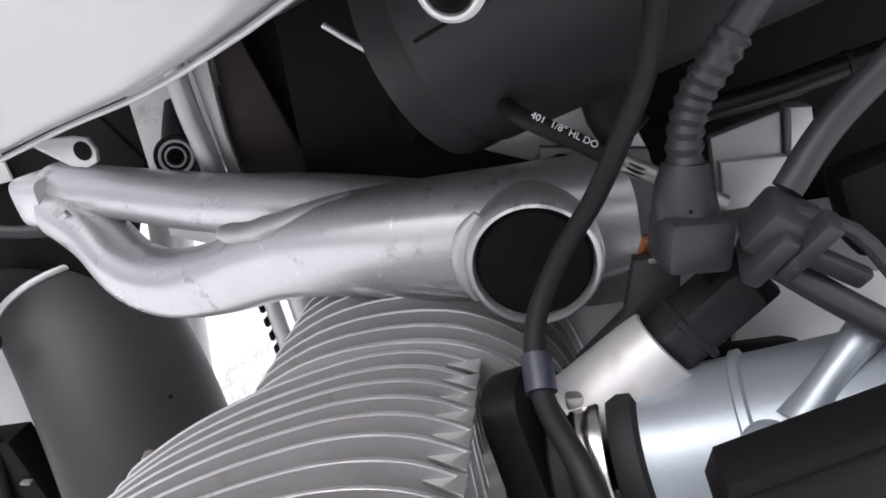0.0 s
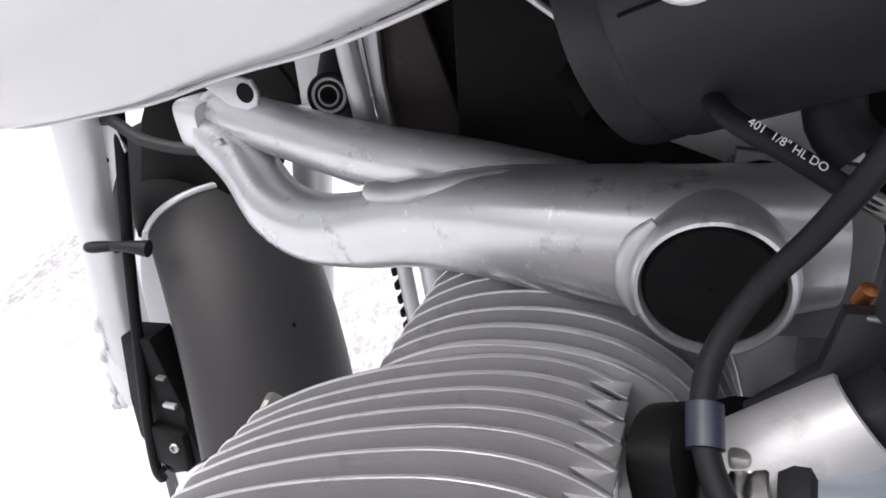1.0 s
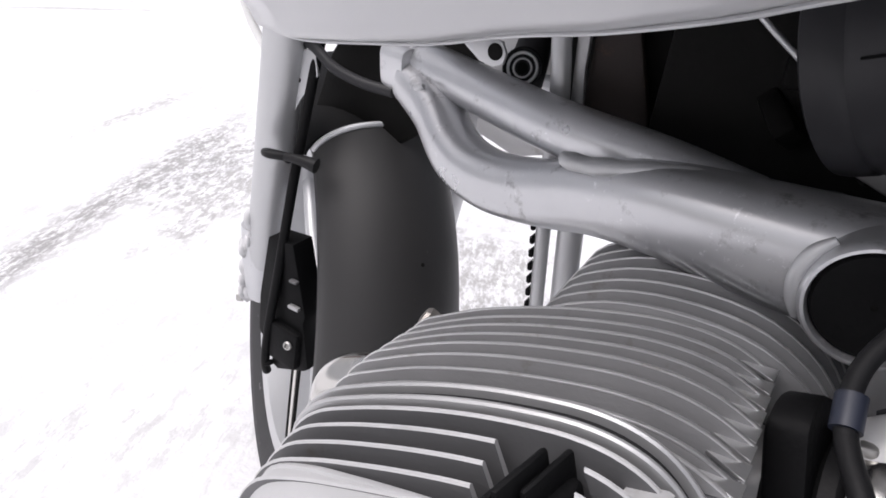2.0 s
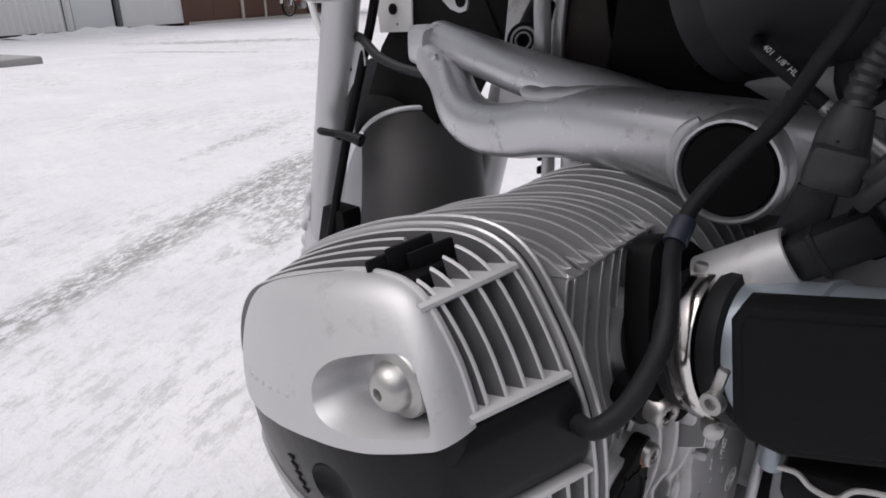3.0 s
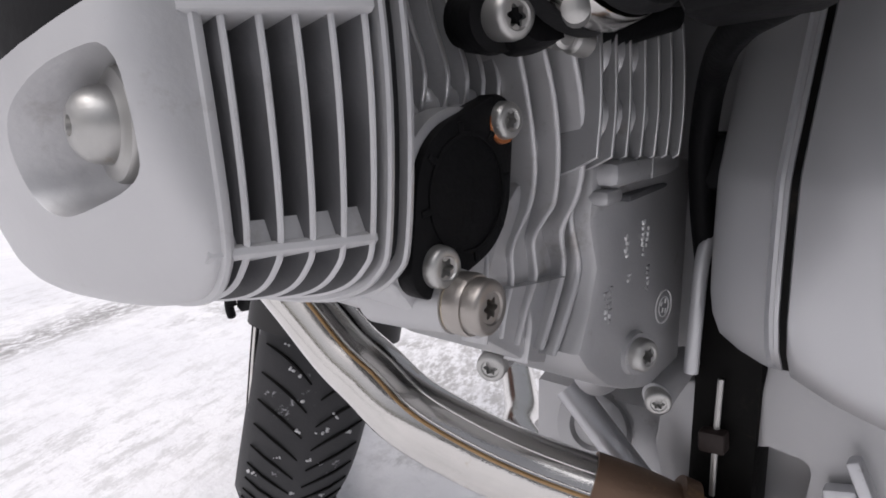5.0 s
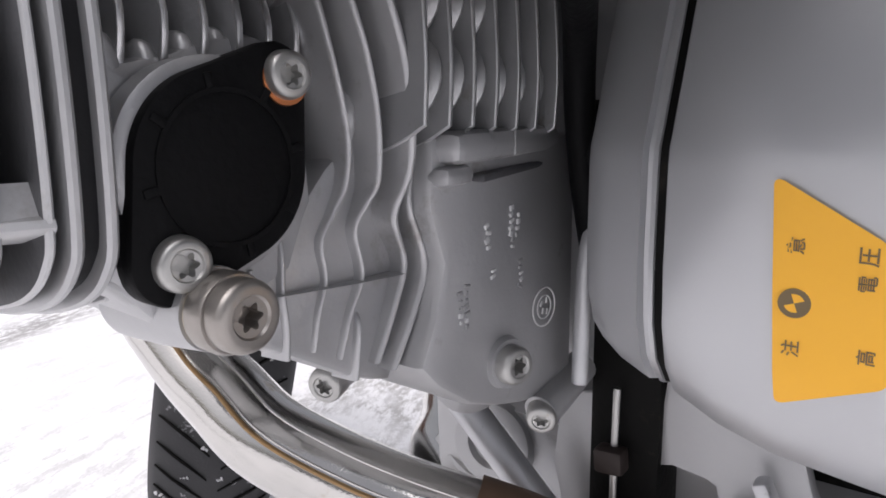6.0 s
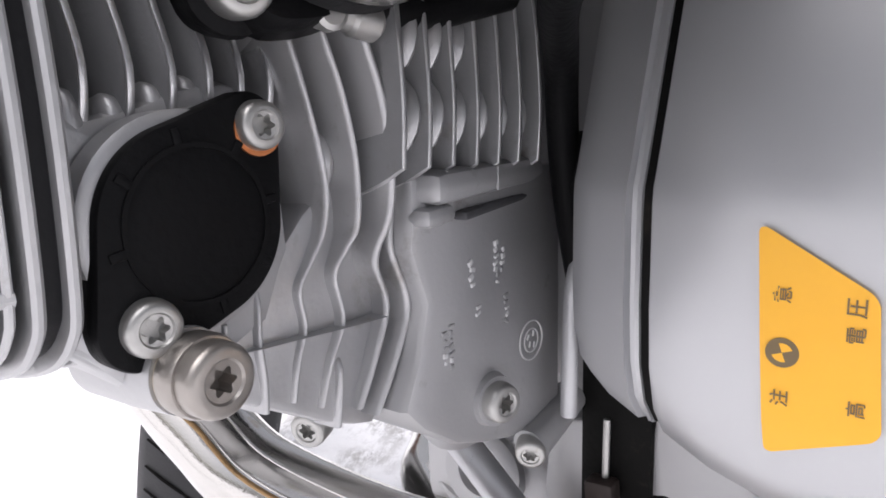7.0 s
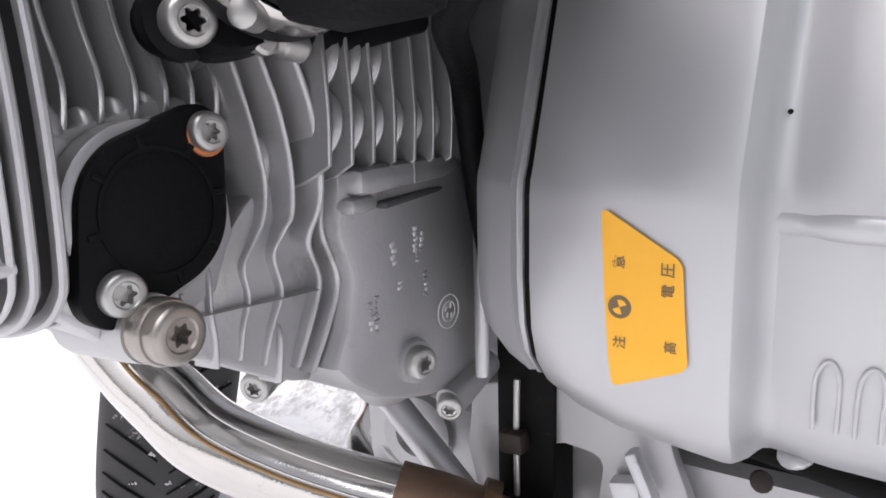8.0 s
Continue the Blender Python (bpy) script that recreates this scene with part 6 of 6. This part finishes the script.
def wall_box(name, s0, s1, z0, z1, o0, o1, mat, parent=None, label="", bevel=0.0):
    bm = bmesh.new()
    loft(bm, [[on_wall(s, z, o) for s, z in ((s0, z0), (s1, z0), (s1, z1), (s0, z1))] for o in (o0, o1)])
    if bevel:
        bmesh.ops.bevel(bm, geom=bm.edges[:], offset=bevel, segments=1, affect="EDGES")
    return link(name, bm, mat, parent, label, False)


def sheet(name, s0, s1, z0, z1, parent=None, pitch=0.13, deep=0.016):
    """Ribbed sheet metal: real ribs, with a back 6 cm behind."""
    bm = bmesh.new()
    line, s, up = [], s0, 0
    while s < s1:
        for ds, o in ((0, 0), (pitch * 0.12, deep), (pitch * 0.40, deep), (pitch * 0.52, 0)):
            if s + ds < s1:
                line.append((s + ds, o))
        s += pitch
    line.append((s1, 0))
    line += [(s1, -0.06), (s0, -0.06)]
    loft(bm, [[on_wall(a, z, o) for a, o in line] for z in (z0, z1)])
    return link(name, bm, WALL, parent, "", False)


D0, D1, G0 = 2.74, 3.66, 5.47
TOP = 4.6
shed = sheet("wall_front", 1.05, D0 - 0.10, WBASE, TOP)
tagged(shed, "grey ribbed sheet-metal shed wall", "wall", kind="structure")
tagged(sheet("wall_front", D1 + 0.14, G0, WBASE, TOP, None, 0.42, 0.006), "grey ribbed sheet-metal shed wall", "wall", kind="structure")
tagged(sheet("wall_front", D0 - 0.10, D1 + 0.14, WBASE + 1.90, TOP), "grey ribbed sheet-metal shed wall", "wall", kind="structure")
door = tagged(empty("door_1"), "closed grey metal door", "door", kind="structure")
wall_box("door_leaf", D0, D1, WBASE, WBASE + 1.795, -0.05, -0.01, DOOR, door)
wall_box("door_frame", D0 - 0.10, D0 - 0.012, WBASE, WBASE + 1.90, -0.05, 0.015, WALL, door)
# shadow lines of the door recess put in as dark strips
wall_box("door_reveal", D1, D1 + 0.06, WBASE, WBASE + 1.86, -0.05, -0.03, DARK, door, "dark gap beside the door leaf")
wall_box("door_frame", D1 + 0.06, D1 + 0.14, WBASE, WBASE + 1.90, -0.05, 0.05, REVEAL, door)
wall_box("door_reveal", D0, D1, WBASE + 1.795, WBASE + 1.82, -0.05, -0.004, DARK, door, "dark gap over the door leaf")
wall_box("door_reveal", D0 - 0.012, D0, WBASE, WBASE + 1.82, -0.05, 0.017, REVEAL, door)
wall_box("door_reveal", D0 - 0.20, D0 - 0.175, WBASE, TOP - 0.1, 0.02, 0.030, REVEAL, door, "dark joint strip beside the door")
wall_box("door_frame", D0, D1, WBASE + 1.82, WBASE + 1.90, -0.05, 0.03, DOOR, door)
part("door_handle", tube([on_wall(D1 - 0.12, 1.05, 0.0), on_wall(D1 - 0.12, 1.05, 0.06), on_wall(D1 - 0.22, 1.05, 0.06)], 0.015, 8, 2), STEEL, door)
gate = tagged(empty("gate_1"), "large brown metal gate with a small door", "gate", kind="structure")
wall_box("gate_post", G0, G0 + 0.10, GROUND, TOP, -0.06, 0.05, GATE, gate)
for k in range(8):
    wall_box("gate_panel", G0 + 0.10 + 0.9 * k, G0 + 0.99 + 0.9 * k, GROUND + 0.06, TOP, -0.06, -0.01, GATE, gate)
wall_box("gate_sill", G0 + 0.10, G0 + 7.3, GROUND, GROUND + 0.055, -0.06, 0.02, FRAME, gate)
GD = G0 + 2.02
wicket = wall_box("wicket_door", GD, GD + 0.80, GROUND + 0.12, GROUND + 1.95, -0.008, 0.012, GATE, gate, "small brown wicket door")
for a, b_, c, d in ((GD - 0.07, GD, GROUND + 0.06, GROUND + 2.03), (GD + 0.80, GD + 0.87, GROUND + 0.06, GROUND + 2.03), (GD, GD + 0.80, GROUND + 1.95, GROUND + 2.03)):
    wall_box("wicket_frame", a, b_, c, d, -0.008, 0.03, FRAME, wicket, "pale wicket frame")
part("wicket_handle", tube([on_wall(GD + 0.08, 0.95, 0.01), on_wall(GD + 0.08, 0.95, 0.06), on_wall(GD + 0.20, 0.95, 0.06)], 0.014, 8, 2), STEEL, wicket)
# black strip in place of the shade below the wall sheets
tagged(wall_box("plinth", 1.05, G0, GROUND - 0.05, WBASE, -0.10, -0.02, DARK), "black strip for the shaded gap under the shed wall", "wall base", kind="structure")
tagged(wall_box("wall_return", -9.0, 1.05, GROUND, TOP, -0.06, 0.05, DOOR), "smooth grey end panel of the shed", "wall", kind="structure")
tagged(wall_box("wall_back", -9.0, G0 + 7.4, GROUND - 0.05, TOP, -4.1, -4.0, WALL), "grey sheet-metal rear wall", "wall", kind="structure")
tagged(wall_box("roof", -9.2, G0 + 7.6, TOP, TOP + 0.12, -4.2, 0.35, DOOR), "flat metal shed roof", "roof", kind="structure")
SIGN = 1.79
sign = tagged(empty("sign"), "white and red notice on the ribbed wall", "sign")
wall_box("sign_board", SIGN - 0.19, SIGN + 0.19, 1.38, 1.80, 0.024, 0.034, WHITE, sign)
wall_box("sign_bar", SIGN - 0.19, SIGN + 0.19, 1.74, 1.80, 0.034, 0.037, RED, sign)
wall_box("sign_bar", SIGN - 0.19, SIGN + 0.19, 1.38, 1.46, 0.034, 0.037, RED, sign)
wall_box("sign_bar", SIGN - 0.12, SIGN + 0.10, 1.58, 1.62, 0.034, 0.037, REVEAL, sign)
wall_box("sign_bar", SIGN - 0.19, SIGN + 0.19, 1.485, 1.50, 0.034, 0.037, RED, sign)


# ---- small red and white moped by the wicket ----
moped = empty("moped", "small red and white moped parked by the gate", "moped")


def moped_at(a, b, c):
    """a: metres back from its front axle, b: sideways, c: up."""
    return on_wall(8.32 + a, GROUND + c + 0.06, 0.75 + b)


for a in (0.0, 1.02):
    rings = [[moped_at(a + r * math.cos(radians(12 * k)), s_, 0.27 + r * math.sin(radians(12 * k))) for k in range(30)] for r, s_ in ((0.235, -0.03), (0.265, -0.03), (0.27, 0), (0.265, 0.03), (0.235, 0.03))]
    mw = part("wheel", loft(bmesh.new(), rings, caps=False), RUBBER, moped)
    part("rim", tube([moped_at(a + 0.225 * math.cos(radians(30 * k)), 0, 0.27 + 0.225 * math.sin(radians(30 * k))) for k in range(13)], 0.014, 8, 2), STEEL, mw)
    for k in range(10):
        part("spoke", tube([moped_at(a, 0, 0.27), moped_at(a + 0.22 * math.cos(radians(36 * k)), 0, 0.27 + 0.22 * math.sin(radians(36 * k)))], 0.004, 5, 1), STEEL, mw)
    part("fender", tube([moped_at(a + 0.30 * math.cos(radians(g)), 0, 0.27 + 0.30 * math.sin(radians(g))) for g in (20, 60, 100, 140, 170)], 0.045, 8, 3, squash=0.35), WHITE, moped)
part("fork", tube([moped_at(0, 0.07, 0.27), moped_at(0.10, 0.07, 0.60), moped_at(0.20, 0.05, 0.92)], 0.022, 8, 3), WHITE, moped)
part("frame", tube([moped_at(0.18, 0, 0.80), moped_at(0.38, 0, 0.42), moped_at(0.62, 0, 0.34), moped_at(1.02, 0, 0.30)], 0.035, 8, 4), RED, moped)
part("engine", block((0.24, 0.18, 0.20), Matrix.Translation(moped_at(0.55, 0, 0.28)), 0.04), STEEL, moped)
part("tank", block((0.16, 0.34, 0.20), Matrix.Translation(moped_at(0.34, 0, 0.74)), 0.05), WHITE, moped)
part("seat", block((0.18, 0.50, 0.09), Matrix.Translation(moped_at(0.78, 0, 0.72)), 0.03), BLACK, moped)
part("headlamp", lathe([(0.05, 0), (0.085, 0.05), (0.085, 0.09), (0.0, 0.11)], moped_at(0.16, 0, 0.80), moped_at(-1, 0, 0) - moped_at(0, 0, 0), 20), STEEL, moped)
part("handlebar", tube([moped_at(0.30, -0.32, 1.02), moped_at(0.22, -0.18, 0.97), moped_at(0.20, 0, 0.94), moped_at(0.22, 0.18, 0.97), moped_at(0.30, 0.32, 1.02)], 0.015, 8, 3), STEEL, moped)
part("windscreen", block((0.02, 0.34, 0.30), Matrix.Translation(moped_at(0.12, 0, 1.0)) @ Matrix.Rotation(radians(20), 4, "X"), 0.008), WHITE, moped)

# ---- snow swept against the shed, and a concrete slab ----
bm = bmesh.new()
rows = []
for k in range(90):
    sv = 1.2 + 0.042 * k
    row = []
    for j in range(14):
        o = -0.05 + 0.075 * j
        hump = math.sin(math.pi * min(1, max(0, (o + 0.05) / 0.95))) ** 0.8
        rise = (0.05 + 0.10 * noise.noise((1.7 * sv, 2.1 * o, 3)) + 0.05 * noise.noise((6 * sv, 7 * o, 9))) * hump * min(1, (k + 1) / 12) * min(1, (90 - k) / 30)
        row.append(on_wall(sv, GROUND - 0.02 + max(0, rise) + 0.035 * hump, o))
    rows.append(row)
loft(bm, rows, caps=False, closed=False)
tagged(link("snow_bank", bm, snow, None, "", True, 80), "low lumpy bank of swept snow along the shed", "snow bank", kind="stuff")
CONCRETE = material("wet_concrete", (0.36, 0.36, 0.355), 0.75, 0, 0.15, 6, 0.4, (0.26, 0.255, 0.25), 0.3, 9)
slab = tagged(link("concrete_slab", block((1.0, 0.75, 0.13), Matrix.Translation((-8.35, 2.30, GROUND + 0.02)) @ Matrix.Rotation(radians(16), 4, "Z"), 0.03), CONCRETE), "grey concrete slab lying in the snow", "slab")
